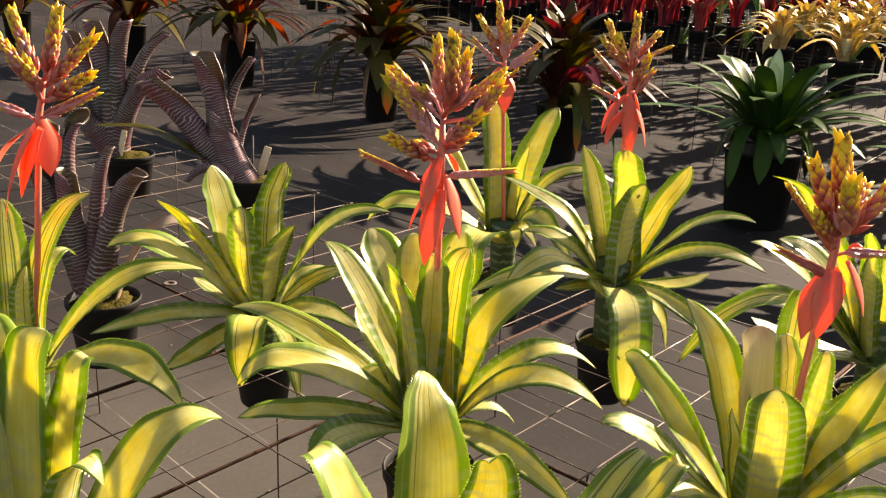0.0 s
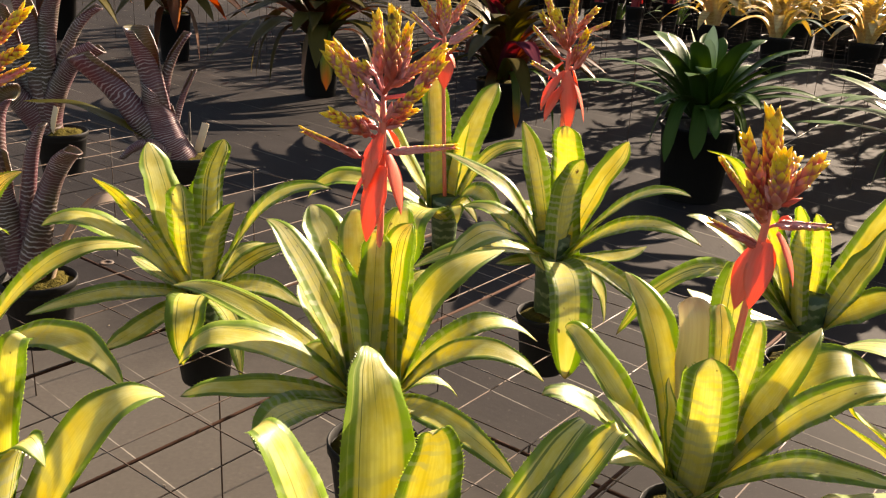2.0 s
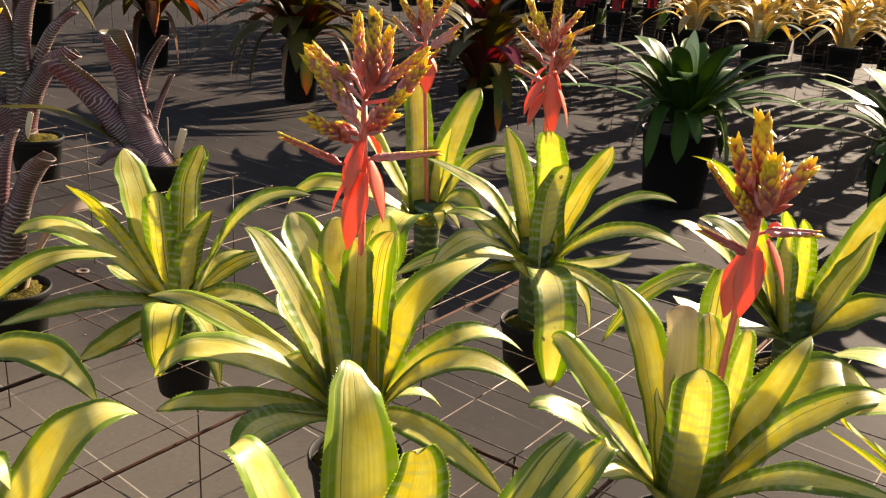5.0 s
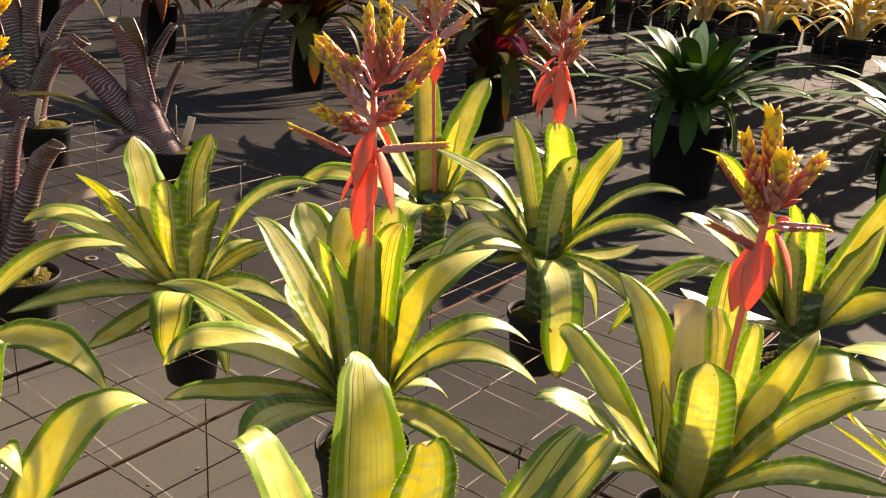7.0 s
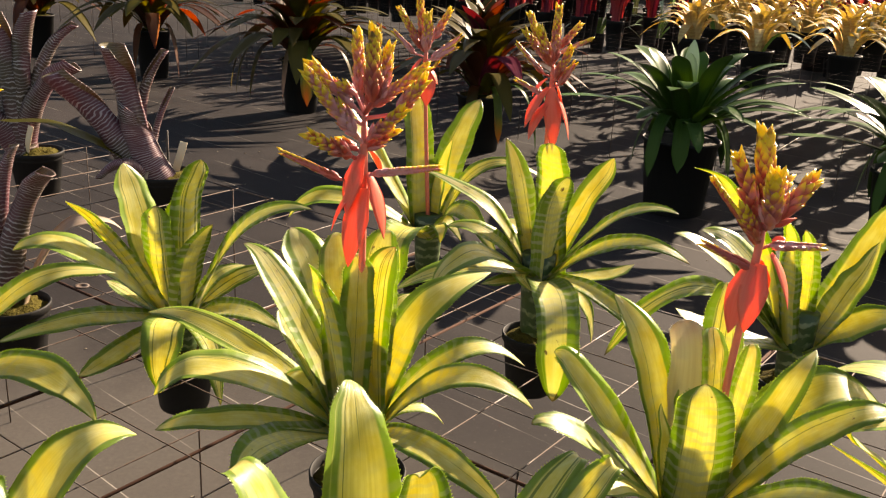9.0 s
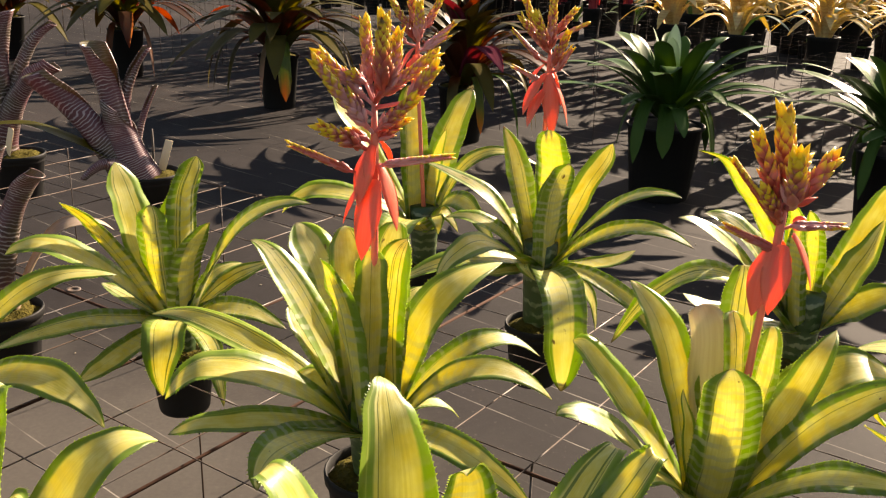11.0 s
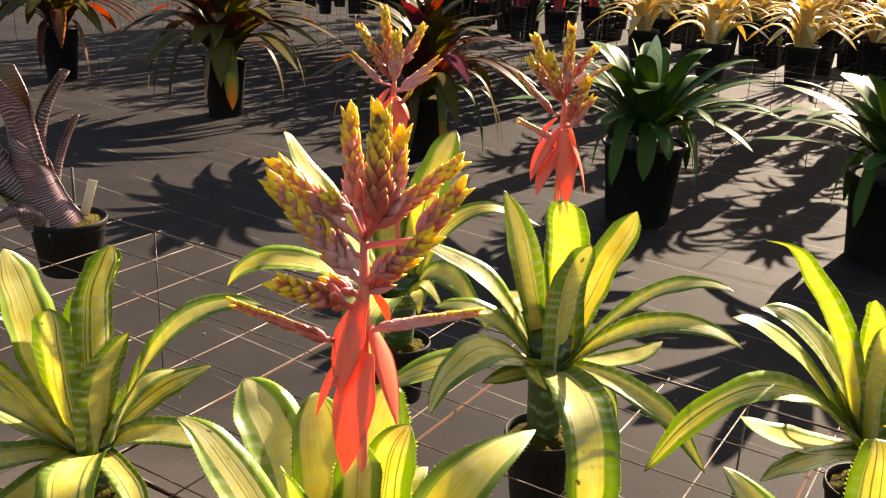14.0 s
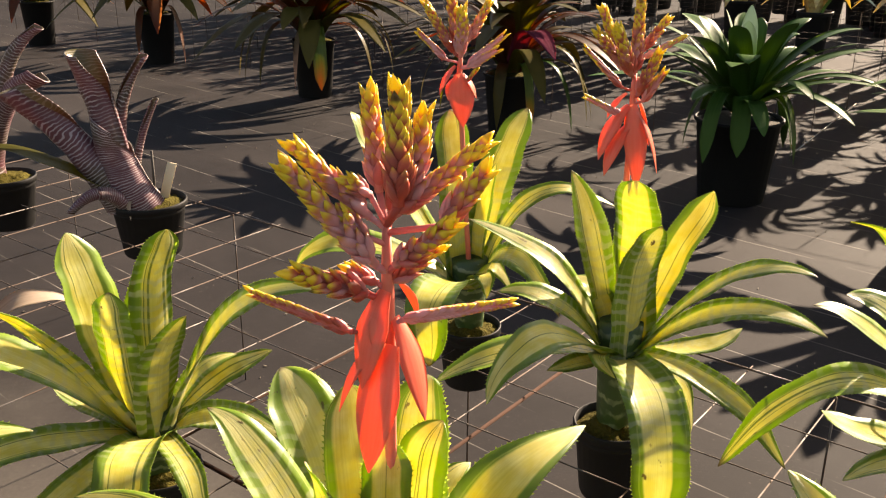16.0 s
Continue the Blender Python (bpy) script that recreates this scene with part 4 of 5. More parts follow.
blade(p, (0.27, 0.12, 1.146), (0.171, 0.08, 0.995), 0.089, z0=0.78, roll=7)
blade(p, (0.229, -0.12, 0.922), (0.118, -0.06, 0.87), 0.099, z0=0.78, roll=25)
blade(p, (-0.013, 0.02, 1.085), (0.003, 0.01, 0.976), 0.063, z0=0.78, roll=7)
p = variegated(-1.12, -0.2, "flowering variegated bromeliad with cross-banded leaves at the side of the bench", 0.76, 0.085, 0.17, 0.88)
blade(p, (0.132, 0.06, 1.223), (0.047, 0.02, 1.115), 0.066, z0=0.86, roll=28)
blade(p, (0.337, 0.1, 1.061), (0.179, 0.04, 1.051), 0.059, z0=0.86, roll=27)
blade(p, (0.075, 0.12, 1.074), (0.038, 0.06, 1.069), 0.042, z0=0.86, roll=7)
blade(p, (-0.031, 0.05, 1.209), (-0.02, 0.02, 1.106), 0.069, z0=0.86)
blade(p, (0.364, -0.18, 0.892), (0.231, -0.1, 0.955), 0.073, z0=0.86, roll=20)
blade(p, (-0.129, 0.1, 1.217), (-0.073, 0.05, 1.105), 0.082, z0=0.86, roll=-2)
blade(p, (-0.163, 0, 1.071), (-0.091, 0, 1.027), 0.081, z0=0.86, roll=-20)
blade(p, (-0.076, -0.15, 0.975), (-0.027, -0.08, 0.969), 0.078, z0=0.86, roll=28)
blade(p, (0.065, -0.2, 0.927), (0.037, -0.1, 0.981), 0.066, z0=0.86, roll=-27)
blade(p, (0.044, -0.05, 1.11), (0.026, -0.04, 1.025), 0.050, z0=0.86)
head = flower_stalk(p, (0.02, 0, 0.86), (0.064, 0.02, 1.377), (0.081, 0.02, 1.451), 1.0)
spike(head, (0.086, 0.02, 1.456), (0.113, 0.03, 1.575), 0.0194, 4)
spike(head, (0.065, 0.02, 1.455), (0.028, 0.03, 1.569), 0.0177, 3)
spike(head, (0.092, 0.01, 1.442), (0.185, 0.01, 1.535), 0.0177, 3)
spike(head, (0.088, 0.01, 1.413), (0.179, -0.01, 1.467), 0.0168, 3)
spike(head, (0.077, 0.01, 1.381), (0.177, 0.02, 1.431), 0.0143, 2)
spike(head, (0.059, 0.02, 1.439), (-0.004, 0.04, 1.519), 0.0168, 3)
spike(head, (0.045, 0.02, 1.381), (-0.036, 0.02, 1.409), 0.0143, 2)
spike(head, (0.078, 0, 1.423), (0.072, -0.03, 1.487), 0.0177, 3)
bract(head, (0.07, 0.02, 1.375), (0.086, 0, 1.272), 0.0548)
bract(head, (0.063, 0.005, 1.371), (0.001, -0.02, 1.186), 0.0863)
bract(head, (0.073, 0, 1.365), (0.04, -0.03, 1.236), 0.0632)
bract(head, (0.054, 0.02, 1.36), (-0.027, 0.02, 1.275), 0.0442)
bract(head, (0.061, 0.03, 1.364), (0.007, 0.05, 1.236), 0.0463)

p = variegated(-0.80, -0.95, "variegated bromeliad with broad yellow leaves close to the bench edge", 0.76, 0.085, 0.17, 0.82)
blade(p, (0.036, 0.06, 1.271), (0.018, 0.033, 1.178), 0.1, z0=0.82)
blade(p, (0.075, 0.08, 1.218), (0.062, 0.044, 1.148), 0.08, z0=0.82)
blade(p, (0.222, 0.14, 1.114), (0.135, 0.08, 1.079), 0.11, z0=0.82)
blade(p, (-0.055, 0.1, 1.264), (-0.024, 0.055, 1.165), 0.09, z0=0.82)
blade(p, (0.135, -0.05, 1.128), (0.087, -0.027, 1.112), 0.06, z0=0.82)

p = variegated(-0.28, -0.98, "variegated bromeliad with broad yellow leaf blades and green edges", 0.76, 0.085, 0.17, 0.82)
blade(p, (-0.026, 0.12, 1.210), (-0.018, 0.05, 1.132), 0.115, z0=0.80, blunt=0.02, roll=24)
blade(p, (0.044, -0.1, 1.226), (0.046, -0.06, 1.125), 0.095, z0=0.80, blunt=0.02, roll=-4)
blade(p, (-0.175, 0.08, 1.11), (-0.125, 0.044, 1.088), 0.085, z0=0.80, blunt=0.06)
blade(p, (0.246, 0.12, 1.113), (0.201, 0.066, 1.079), 0.07, z0=0.80, blunt=0.06)
blade(p, (0.276, 0.05, 1.135), (0.233, 0.027, 1.098), 0.08, z0=0.80, blunt=0.06)

p = variegated(0.80, -0.62, "variegated bromeliad with pale yellow leaf tips", 0.76, 0.085, 0.17, 0.82)
blade(p, (-0.448, -0.16, 1.096), (-0.287, -0.1, 0.962), 0.1, z0=0.80)
blade(p, (-0.408, -0.1, 0.909), (-0.235, -0.05, 0.855), 0.09, z0=0.80)
blade(p, (-0.328, 0, 1.02), (-0.258, 0, 0.948), 0.07, z0=0.80)
for a in range(5):
    leaf(p, 20 + a * 40, 0.34, 1.02, 0.18, 1.02, 0.09, M_YELLOW, 0.82, teeth=0.003)

# ---- silver-banded bromeliads on the bench ----
def banded(x, y, rim, radius, label):
    p = thing("banded_bromeliad", x, y, 0, label, "potted plant", "silver-banded bromeliads on the wire bench")
    pot_part(p, radius, 0.19, rim)
    return p


def rolled(plant, tip, middle, radius, base, flare=1.0):
    """A leaf rolled into a tube at its foot that opens into a channel towards its pointed end."""
    a, m, b = Vector(base), Vector(middle), Vector(tip)
    c = 2 * m - 0.5 * (a + b)
    out = Vector((b.x - a.x, b.y - a.y, 0))
    out = out.normalized() if out.length > 0.03 else Vector((0.3, -0.95, 0))
    bm = bmesh.new()
    uvl = bm.loops.layers.uv.verify()
    n, sides = 22, 14
    outer, inner = [], []
    for i in range(n + 1):
        t = i / n
        p = a * (1 - t) ** 2 + c * (2 * t * (1 - t)) + b * t * t
        d = (2 * (1 - t) * (c - a) + 2 * t * (b - c)).normalized()
        low = (out - d * out.dot(d)).normalized()
        side = d.cross(low)
        s = max(0.0, (t - 0.58) / 0.42)
        half = math.pi * (0.985 - 0.40 * s * s * (3 - 2 * s))
        r = radius * (1.22 - 0.38 * min(1.0, t / 0.6)) * (1.0 + (flare - 1.0) * s) 
        ro, ri = [], []
        for k in range(sides + 1):
            q = half * (2 * k / sides - 1)
            wob = 1 + 0.14 * noise.noise(p * 9 + Vector((math.cos(q), math.sin(q), radius * 40)))
            v = low * math.cos(q) + side * math.sin(q)
            slant = d * (radius * (0.45 + 0.35 * noise.noise(b * 17)) * s * s * math.cos(q))
            ro.append(bm.verts.new(p + v * r * wob + slant))
            ri.append(bm.verts.new(p + v * max(r * wob - 0.004, r * 0.5) + slant))
        outer.append(ro)
        inner.append(ri)

    def quad(v, uvs):
        f = bm.faces.new(v)
        for loop, uv in zip(f.loops, uvs):
            loop[uvl].uv = uv

    for i in range(n):
        v0, v1 = i / n, (i + 1) / n
        for k in range(sides):
            u0, u1 = k / sides, (k + 1) / sides
            quad((outer[i][k], outer[i][k + 1], outer[i + 1][k + 1], outer[i + 1][k]), ((u0, v0), (u1, v0), (u1, v1), (u0, v1)))
            quad((inner[i][k], inner[i + 1][k], inner[i + 1][k + 1], inner[i][k + 1]), ((u0 + 2, v0), (u0 + 2, v1), (u1 + 2, v1), (u1 + 2, v0)))
        for k in (0, sides):
            quad((outer[i][k], outer[i + 1][k], inner[i + 1][k], inner[i][k]), ((k / sides, v0), (k / sides, v1), (k / sides, v1), (k / sides, v0)))
    for k in range(sides):
        quad((outer[n][k], outer[n][k + 1], inner[n][k + 1], inner[n][k]), ((0.5, 1.0),) * 4)
    return part("tube_leaf", bm, M_BANDED, plant, "silver-banded leaf rolled into a tube at its foot")


p = banded(-1.12, 1.90, 0.75, 0.125, "silver-banded purple bromeliad with thick tube-like leaves, mossy pot")
rolled(p, (-0.161, 0, 1.243), (-0.109, -0.01, 1.026), 0.0521, (-0.069, -0.03, 0.723), 1.25)
rolled(p, (-0.364, -0.05, 1.144), (-0.177, -0.04, 0.922), 0.0561, (-0.072, -0.03, 0.745), 1.2)
rolled(p, (0.017, 0.05, 1.227), (-0.076, 0.03, 1.002), 0.0264, (-0.059, 0, 0.736), 0.8)
rolled(p, (-0.192, -0.2, 0.77), (-0.099, -0.13, 0.81), 0.0257, (-0.025, -0.05, 0.684), 0.6)
rolled(p, (0.032, 0.1, 1.071), (-0.03, 0.06, 0.903), 0.0165, (-0.049, 0, 0.737), 0.8)
rolled(p, (-0.093, -0.02, 1.0), (-0.072, -0.03, 0.87), 0.072, (-0.022, -0.02, 0.72), 1.0)
blade(p, (-0.608, -0.05, 0.939), (-0.319, -0.1, 0.931), 0.075, M_OLIVE, z0=0.72, teeth=0.002, gutter=0.3, start=1.0)
blade(p, (-0.031, -0.12, 0.714), (-0.034, -0.1, 0.777), 0.02, M_STRAW, z0=0.745, teeth=0.0, start=0.8)
p = banded(-1.70, 2.17, 0.76, 0.11, "upright silver-banded bromeliad with narrow tubes of leaves")
rolled(p, (0.012, 0, 1.33), (-0.029, 0, 1.109), 0.0438, (-0.038, 0, 0.749), 1.1)
rolled(p, (-0.113, 0, 1.324), (-0.08, 0, 1.107), 0.0486, (-0.048, 0, 0.761), 1.1)
rolled(p, (-0.225, 0.05, 1.268), (-0.157, 0.03, 1.051), 0.0418, (-0.055, 0, 0.761), 1.0)
rolled(p, (0.175, 0.05, 1.285), (0.044, 0.03, 1.108), 0.0294, (-0.038, 0, 0.762), 0.9)
rolled(p, (0.191, -0.05, 1.138), (0.045, -0.03, 1.008), 0.0438, (-0.041, 0, 0.787), 1.2)
rolled(p, (-0.235, -0.1, 0.971), (-0.162, -0.05, 0.917), 0.0488, (-0.056, 0, 0.748), 1.1)
p = banded(-1.24, 0.55, 0.73, 0.10, "silver-banded bromeliad in a mossy black pot")
rolled(p, (-0.067, 0, 1.077), (-0.067, 0, 0.934), 0.0341, (-0.028, 0, 0.728), 1.25)
rolled(p, (0.034, 0.02, 1.152), (0, 0.01, 1.015), 0.0215, (-0.028, 0, 0.737), 0.9)
rolled(p, (0.12, -0.02, 1.101), (0.06, -0.02, 0.986), 0.0321, (-0.009, -0.02, 0.746), 1.2)
rolled(p, (-0.159, 0, 1.112), (-0.117, 0, 0.98), 0.0293, (-0.043, 0, 0.745), 1.1)
rolled(p, (-0.043, 0.08, 1.225), (-0.09, 0.05, 1.112), 0.0247, (-0.057, 0.02, 0.762), 1.1)
rolled(p, (-0.146, 0.1, 1.201), (-0.127, 0.06, 1.06), 0.0281, (-0.058, 0.02, 0.745), 1.1)
blade(p, (0.277, 0.1, 0.91), (0.143, 0.055, 0.924), 0.07, M_STRAW, z0=0.70, teeth=0.0, start=0.8)


def plant_tag(x, y, z, turn):
    t = thing("plant_tag", x, y, z, "weathered cream wooden plant tag stuck in moss", "plant tag", "", turn)
    bm = bmesh.new()
    bmesh.ops.create_cube(bm, size=1.0, matrix=Matrix.Translation((0.01, 0, 0.06)) @ Matrix.Rotation(radians(17), 4, "Y") @ Matrix.Diagonal((0.030, 0.0028, 0.145, 1)))
    bmesh.ops.bevel(bm, geom=bm.edges[:], offset=0.0008, segments=1, affect="EDGES")
    part("blade", bm, M_TAG, t)
    return t


ring = thing("washer", -1.139, 0.836, MESH_Z + 0.006, "small galvanised washer lying on the wire bench", "washer")
bm = bmesh.new()
lathe(bm, [(0.010, 0.0), (0.022, 0.0), (0.022, 0.003), (0.010, 0.003), (0.010, 0.0005)])
part("ring", bm, M_WIRE, ring)
stake = thing("plant_stake", -1.095, 1.895, 0.735, "thin dark wooden stake in a mossy pot", "plant stake")
bm = bmesh.new()
tube(bm, [(0, 0, 0), (0.003, 0, 0.09), (0.004, 0, 0.185)], [0.005, 0.0048, 0.0042], 7)
part("rod", bm, M_POST, stake)
plant_tag(-1.06, 1.90, 0.745, 10)
plant_tag(-1.72, 2.12, 0.745, -20)


# ---- large bromeliads standing on the ground ----
def large(x, y, seed, count, length, material, z_rim, pot_r, high, low, sag, label, width=0.085, others=(), gutter=0.14, arch=0.36):
    p = thing("large_bromeliad", x, y, 0, label, "potted plant", "large bromeliads on the ground cloth")
    pot_part(p, pot_r, z_rim, z_rim)
    rosette(p, seed, count, length, width, material, z_rim + 0.04, high, low, sag, others=others, rows=16, cols=4, thick=0.0025, gutter=gutter, arch=arch)
    return p


def hanging_leaf(p, az, reach, z_tip, z_top, width, material, label="", blunt=0.64):
    leaf(p, az, reach, z_tip, reach * 0.72, z_top, width, material, z_top - 0.03, 0.05, rows=14, cols=4, label=label, blunt=blunt)


p = large(-0.95, 7.25, 1, 76, 1.04, M_DARK, 0.50, 0.19, 76, 4, 0.10, "large maroon-green bromeliad with drooping leaves, tall black pot", 0.165, [(M_OLIVE, 0.35)])
hanging_leaf(p, -75, 0.30, 0.10, 0.58, 0.12, M_OLD, "dying leaf, green turning orange", 0.86)
hanging_leaf(p, -120, 0.30, 0.12, 0.56, 0.055, M_DRY, "dry brown leaf with a pink tip")
hanging_leaf(p, 210, 0.52, 0.14, 0.62, 0.085, M_DARK)
hanging_leaf(p, -20, 0.55, 0.16, 0.60, 0.085, M_DARK)
for a in (200, 172, -12, 14):
    hanging_leaf(p, a, 0.62 + 0.03 * (a % 5), 0.14 + 0.02 * (a % 9), 0.66, 0.07, M_OLIVE if a % 4 else M_DARK)
p = large(0.62, 5.85, 2, 70, 0.98, M_DARK, 0.46, 0.20, 78, 4, 0.10, "large dark maroon bromeliad with an orange dying leaf, black pot", 0.15, [(M_OLIVE, 0.35), (M_PURPLE, 0.1)])
hanging_leaf(p, -60, 0.26, 0.10, 0.50, 0.08, M_OLD, "dying leaf, green turning orange", 0.86)
hanging_leaf(p, -15, 0.62, 0.12, 0.52, 0.07, M_OLIVE)
hanging_leaf(p, -35, 0.52, 0.06, 0.52, 0.06, M_GREEN)
hanging_leaf(p, -115, 0.30, 0.08, 0.50, 0.09, M_DARK)
for a in (205, 168, -25, 5):
    hanging_leaf(p, a, 0.60 + 0.03 * (a % 5), 0.10 + 0.02 * (a % 9), 0.62, 0.07, M_OLIVE if a % 4 else M_DARK)
p = large(-2.70, 9.0, 3, 64, 1.0, M_DARK, 0.52, 0.19, 78, 0, 0.12, "large red-hearted dark bromeliad in a black pot", 0.155, [(M_OLIVE, 0.3), (M_CRIMSON, 0.06)])
hanging_leaf(p, -110, 0.36, 0.14, 0.55, 0.085, M_DARK)
hanging_leaf(p, -40, 0.42, 0.04, 0.55, 0.05, M_DRY)
large(-4.35, 10.3, 4, 60, 0.98, M_DARK, 0.50, 0.19, 78, 0, 0.12, "large red-hearted dark bromeliad in a black pot", 0.155, [(M_OLIVE, 0.3), (M_CRIMSON, 0.06)])
large(-6.2, 11.2, 14, 40, 0.80, M_DARK, 0.50, 0.19, 78, 0, 0.12, "large dark bromeliad with olive leaves in a black pot", 0.155, [(M_OLIVE, 0.4)])


def dark_rosette(x, y, seed, turn):
    """A wide cup of dark green leaves in tiers: flat below, steeper inside, a pale heart, old leaves hanging over the pot."""
    p = thing("large_bromeliad", x, y, 0, "large glossy dark green bromeliad in a tall black pot", "potted plant", "large bromeliads on the ground cloth")
    pot_part(p, 0.25, 0.50, 0.50, moss=M_SOIL)
    rng = random.Random(seed)
    tiers = ((9, 0.84, 0.70, 0.40, 0.69, 0.115), (9, 0.78, 0.88, 0.38, 0.80, 0.125), (8, 0.62, 1.02, 0.31, 0.88, 0.135), (6, 0.38, 1.07, 0.19, 0.87, 0.135), (4, 0.16, 0.97, 0.10, 0.79, 0.12))
    for k, (count, reach, z_tip, r_mid, z_mid, width) in enumerate(tiers):
        for i in range(count):
            az = turn + 23 * k + 360 * (i + rng.uniform(-0.3, 0.3)) / count
            size = rng.uniform(0.82, 1.08)
            droop = 0.12 if rng.random() < 0.2 else rng.uniform(-0.02, 0.04)
            lift = rng.uniform(-0.04, 0.04)
            leaf(p, az, reach * size - droop * 0.6, z_tip + lift - droop, r_mid * size, z_mid + lift, width * rng.uniform(0.88, 1.1), M_GREEN, 0.53, 0.05, rows=16, cols=4, thick=0.0025, gutter=0.30, blunt=0.80, rounded=True)
    for i, (reach, z_tip) in enumerate(((0.10, 1.13), (0.14, 1.11), (0.06, 1.06))):
        leaf(p, turn + 85 + 85 * i, reach, z_tip, reach * 0.5, 0.90, 0.11, M_LIME, 0.60, rows=14, cols=4, gutter=0.3, blunt=0.66, rounded=True)
    for i in range(8):
        a = turn + 45 * i + rng.uniform(-14, 14)
        hanging_leaf(p, a, rng.uniform(0.30, 0.40), rng.uniform(0.20, 0.42), rng.uniform(0.58, 0.66), rng.uniform(0.06, 0.11), M_GREEN, blunt=0.8)
    return p


dark_rosette(1.76, 4.15, 5, -15)
dark_rosette(2.95, 3.38, 6, 20)

# ---- wire bench beyond, with golden bromeliads ----
OUT = Vector((-0.755, 0.656, 0))


def on_bench(s, d):
    """A place on the far bench: s back from its plants' front line, d along it, in plant spacings."""
    p = Vector((2.06, 4.04, 0)) + U * (s * 0.857) + OUT * (d * 0.857)
    return -0.30 + 0.87 * (p.x + 0.30), -1.40 + 0.87 * (p.y + 1.40)


wire_bench("wire_bench", Vector((2.45, 5.03, 0)) - OUT * 1.7, OUT, U, 50, 25, 0.82, "long rusty wire bench full of potted bromeliads", leg_every=3, CELL=0.30, thin=0.5)
bm = bmesh.new()
wire(bm, Vector((2.50, 5.05, 0.012)), Vector((3.78, 6.74, 0.012)), 0.0032)
pipe = mesh_object("edge_pipe", bm, M_PIPE)
tagged(pipe, "pale thin pipe lying on the ground cloth", "pipe")


def small(x, y, base, seed, count, length, high, low, sag, width, material, label, group, others=(), pot_r=0.10, name="bromeliad"):
    p = thing(name, x, y, base, label, "potted plant", group)
    pot_part(p, pot_r, 0.3, 0.3, False)
    rosette(p, seed, count, length, width, material, 0.32, high, low, sag, others=others, rows=9, cols=2, thick=0.0022, arch=0.34)
    return p


def row_of(templates, places, seed):
    """Copies of the templates along a row, each turned a little."""
    rng = random.Random(seed)
    for x, y, z in places:
        copy_thing(rng.choice(templates), pose(x, y, z, 0, 0, rng.uniform(0, 360)))


BENCH_POT = 0.64        # a pot's foot, hanging in the wire
reds = []
for k in range(5):
    x, y = on_bench(4.75 + 0.12 * k, 3.45 + 0.62 * k)
    reds.append(small(x, y, BENCH_POT, 40 + k, 20, 0.46, 86, 42, 0.03, 0.06, (M_CRIMSON, M_PURPLE, M_CRIMSON, M_CRIMSON, M_PURPLE)[k], ("crimson bromeliad in a black pot on a wire bench", "purple-red bromeliad in a black pot on a wire bench")[k in (1, 4)], "red bromeliads in rows", [((M_PURPLE, M_CRIMSON)[k in (1, 4)], 0.4)], 0.085))
golds = []
for k, (x, y) in enumerate(((2.76, 5.56), (3.44, 5.47), (2.48, 6.30), (4.18, 5.39))):
    golds.append(small(x, y, BENCH_POT, 60 + k, 30, 0.47, 76, 8, 0.15, 0.07, M_GOLD, "golden banded bromeliad with rusty stripes in a black pot", "golden bromeliads in rows", [(M_LIME, 0.06)], 0.125))
rng = random.Random(5)
places = []
for r in range(11):
    for k in range(17):
        s, d = 4.75 + r * 0.58 + k * 0.03, 3.45 + k * 0.56 + (r % 2) * 0.28
        if (r == 0 and k < 6) or rng.random() < 0.06 or s > 9.6:
            continue
        places.append((*on_bench(s + rng.uniform(-0.08, 0.08), d + rng.uniform(-0.08, 0.08)), BENCH_POT))
for r in range(4):
    for k in range(8):
        places.append((*on_bench(7.6 + r * 0.55 + rng.uniform(-0.08, 0.08), -1.2 + k * 0.58 + (r % 2) * 0.29), BENCH_POT))
row_of(reds, places, 8)
places = []
for r in range(5):
    for k in range(1 + (r == 0), 6):
        s, d = 3.7 + k * 1.02 + r * 0.1, -1.25 + r * 0.86
        if s < 7.5:
            places.append((*on_bench(s + rng.uniform(-0.06, 0.06), d + rng.uniform(-0.06, 0.06)), BENCH_POT))
row_of(golds, places, 9)
greens = [small(*on_bench(11.2, 2.2), 0.0, 80, 20, 0.75, 78, 10, 0.12, 0.09, M_LIME, "green strap-leaved bromeliad in a black pot on the ground", "green bromeliads beyond the bench", (), 0.12)]
row_of(greens, [(*on_bench(11.0 + rng.uniform(0, 1.6), -1.0 + k * 1.15), 0.0) for k in range(11)], 4)

def cane_plant(x, y, seed):
    """A big pot with upright canes and a few strap leaves."""
    p = thing("cane_plant", x, y, 0, "tall yellow-green cane plant in a big black pot", "potted plant", "cane plants along the far side")
    pot_part(p, 0.30, 0.55, 0.55, False)
    rng = random.Random(seed)
    for i in range(7):
        a, r = rng.uniform(0, 6.28), rng.uniform(0.05, 0.2)
        bm = bmesh.new()
        h = rng.uniform(1.5, 2.4)
        tube(bm, [(r * math.cos(a), r * math.sin(a), 0.45), (1.3 * r * math.cos(a), 1.3 * r * math.sin(a), h * 0.6), (2.2 * r * math.cos(a), 2.2 * r * math.sin(a), h)], [0.022, 0.02, 0.012], 8)
        part("cane", bm, M_CANE, p)
    for i in range(14):
        e = rng.uniform(0.5, 1.3)
        leaf(p, rng.uniform(0, 360), 0.7 * math.cos(e), 0.55 + rng.uniform(0.3, 1.2), 0.35 * math.cos(e), 0.75 + rng.uniform(0.2, 0.9), 0.06, M_LIME, 0.5, rows=8, cols=2)
    return p


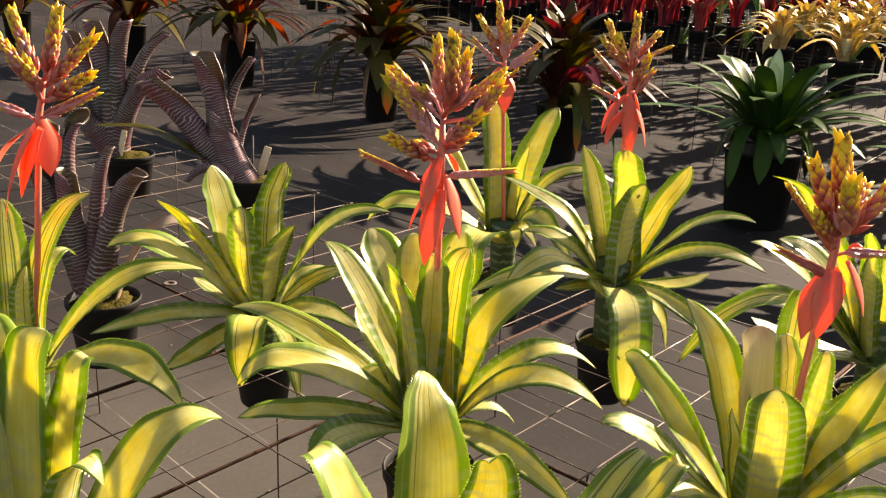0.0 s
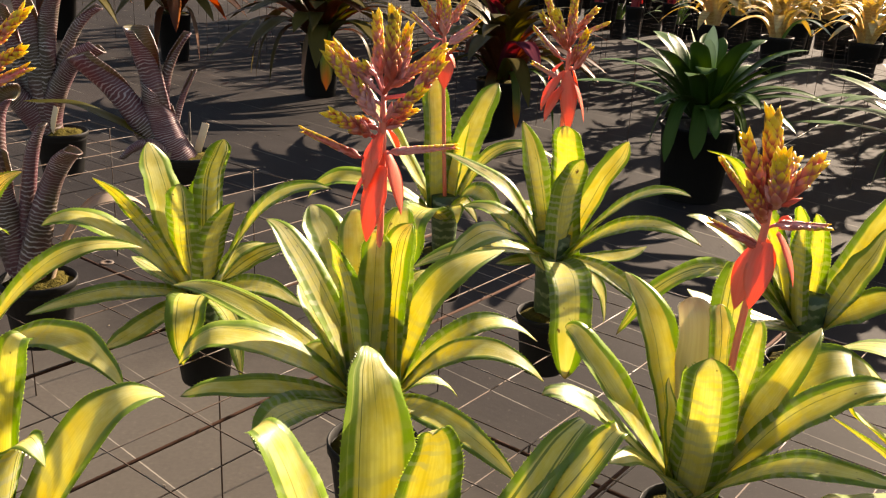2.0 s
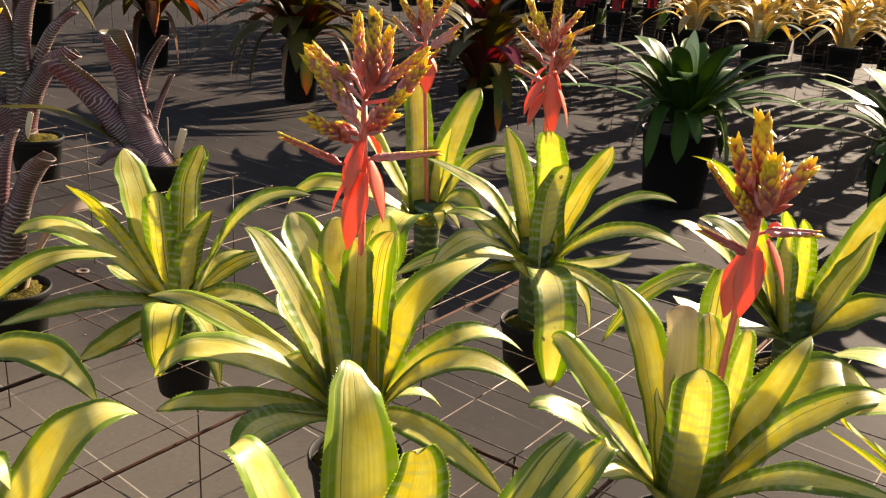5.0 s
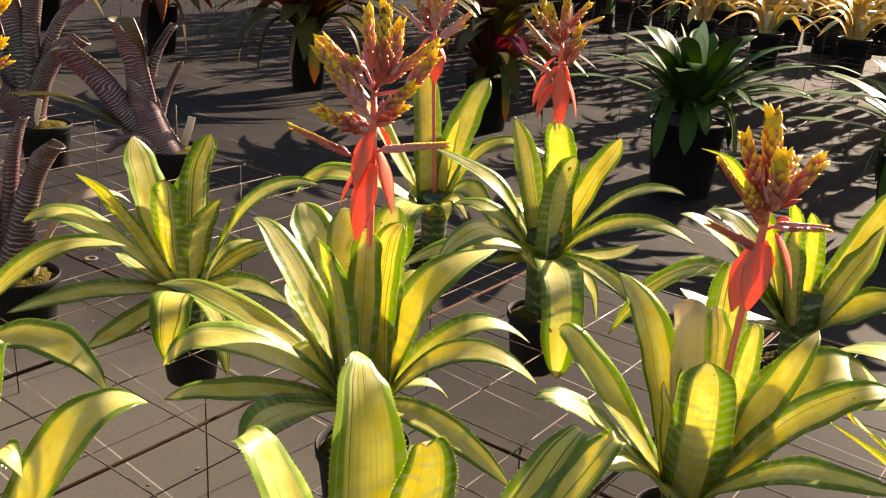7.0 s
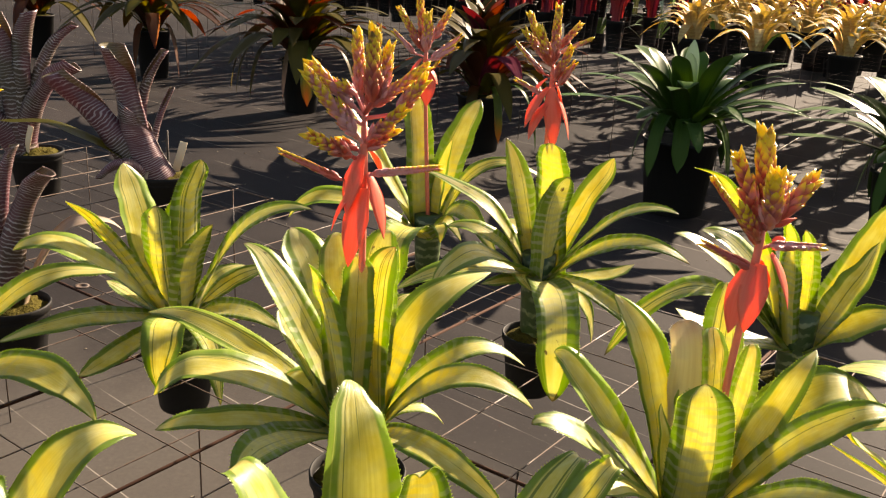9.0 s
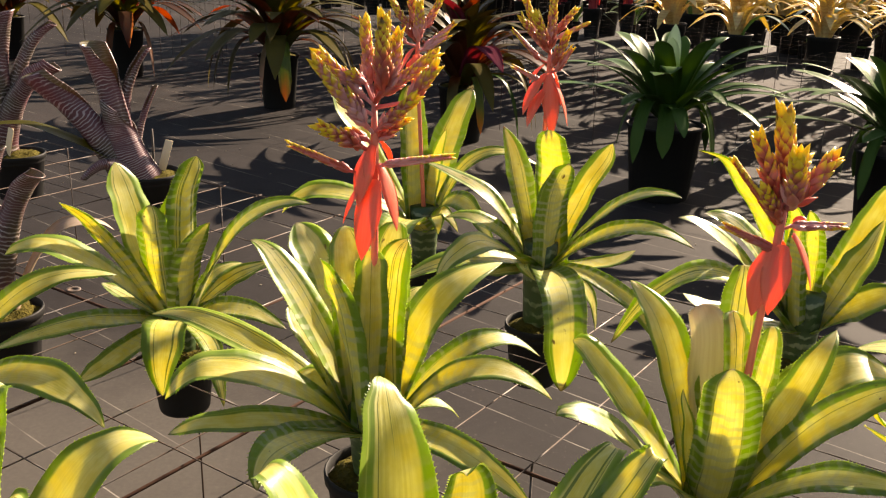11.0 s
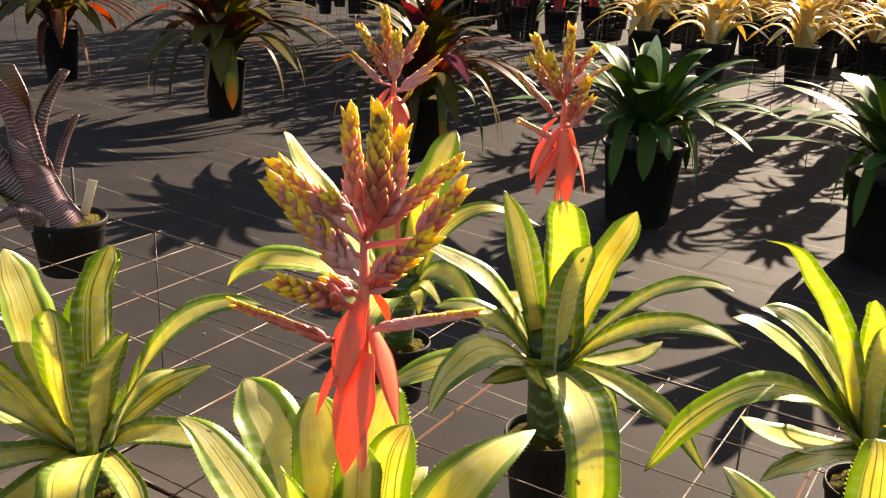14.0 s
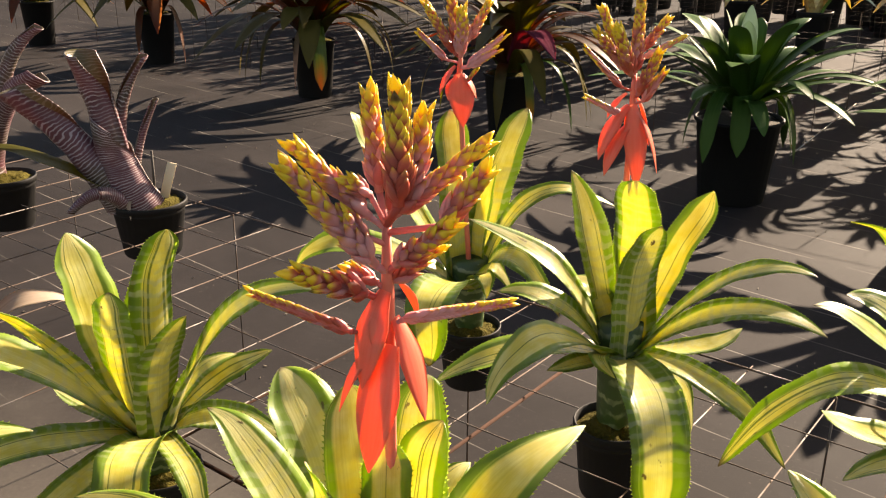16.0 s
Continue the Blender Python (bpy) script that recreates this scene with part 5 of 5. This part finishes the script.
canes = [cane_plant(*on_bench(12.4, 1.0), 3), cane_plant(*on_bench(12.7, 2.4), 4)]
row_of(canes, [(*on_bench(12.3 + rng.uniform(0, 1.0), -3.4 + k * 1.05), 0.0) for k in list(range(4)) + list(range(6, 15))], 6)

# ---- the far side of the nursery ----
def hedge(x, y, w, h, seed, label):
    """A dense clump of many small leaves on short stems."""
    t = thing("shrub", x, y, 0, label, "shrub", "shrubs along the far side")
    rng = random.Random(seed)
    bm = bmesh.new()
    for i in range(5):
        a = rng.uniform(0, 6.28)
        if i:
            bm = bmesh.new()
        tube(bm, [(0, 0, 0), (0.1 * math.cos(a), 0.1 * math.sin(a), h * 0.4), (w * 0.3 * math.cos(a), w * 0.3 * math.sin(a), h * 0.8)], [0.05, 0.04, 0.015], 6)
        part("stem", bm, M_POST, t)
    bm = bmesh.new()
    for i in range(420):
        a, r = rng.uniform(0, 6.28), w * 0.5 * rng.random() ** 0.5
        z = h * (0.12 + 0.88 * rng.random())
        p0 = Vector((r * math.cos(a), r * math.sin(a), z)) * (1 + 0.15 * noise.noise(Vector((a, z, seed))))
        d = Vector((rng.uniform(-1, 1), rng.uniform(-1, 1), rng.uniform(-0.4, 0.9))).normalized()
        n = rng.uniform(0.14, 0.34)
        strap(bm, (p0, p0 + d * n * 0.5 + Vector((0, 0, 0.03)), p0 + d * n), n * 0.28, rows=3, cols=2, gutter=0.2)
    part("foliage", bm, M_FAR, t)


for k in range(13):
    hedge(-12 + k * 2.3, 24.5 + (k % 3) * 0.8 + k * 0.2, 2.3, 1.9 + 0.5 * (k % 2), k, "dark leafy shrub in shade at the nursery edge")


def post(x, y, h):
    t = thing("post", x, y, 0, "slender dark post of the shade house", "post", "shade house posts")
    bm = bmesh.new()
    tube(bm, [(0, 0, -0.02), (0, 0, h * 0.5), (0, 0, h)], 0.05, 10)
    part("shaft", bm, M_POST, t)


for k in range(7):
    post(-9 + k * 3.4, 22.5 + k * 0.35, 3.2)

# plain box closing the far side, a hedge's shade put into its near-black colour
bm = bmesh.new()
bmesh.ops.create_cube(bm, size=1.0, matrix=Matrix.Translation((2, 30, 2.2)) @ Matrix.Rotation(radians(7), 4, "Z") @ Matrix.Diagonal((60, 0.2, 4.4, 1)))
tagged(mesh_object("backdrop", bm, M_BACK, smooth=False), "flat dark wall far behind, coloured as a hedge in shade", "backdrop", kind="structure")
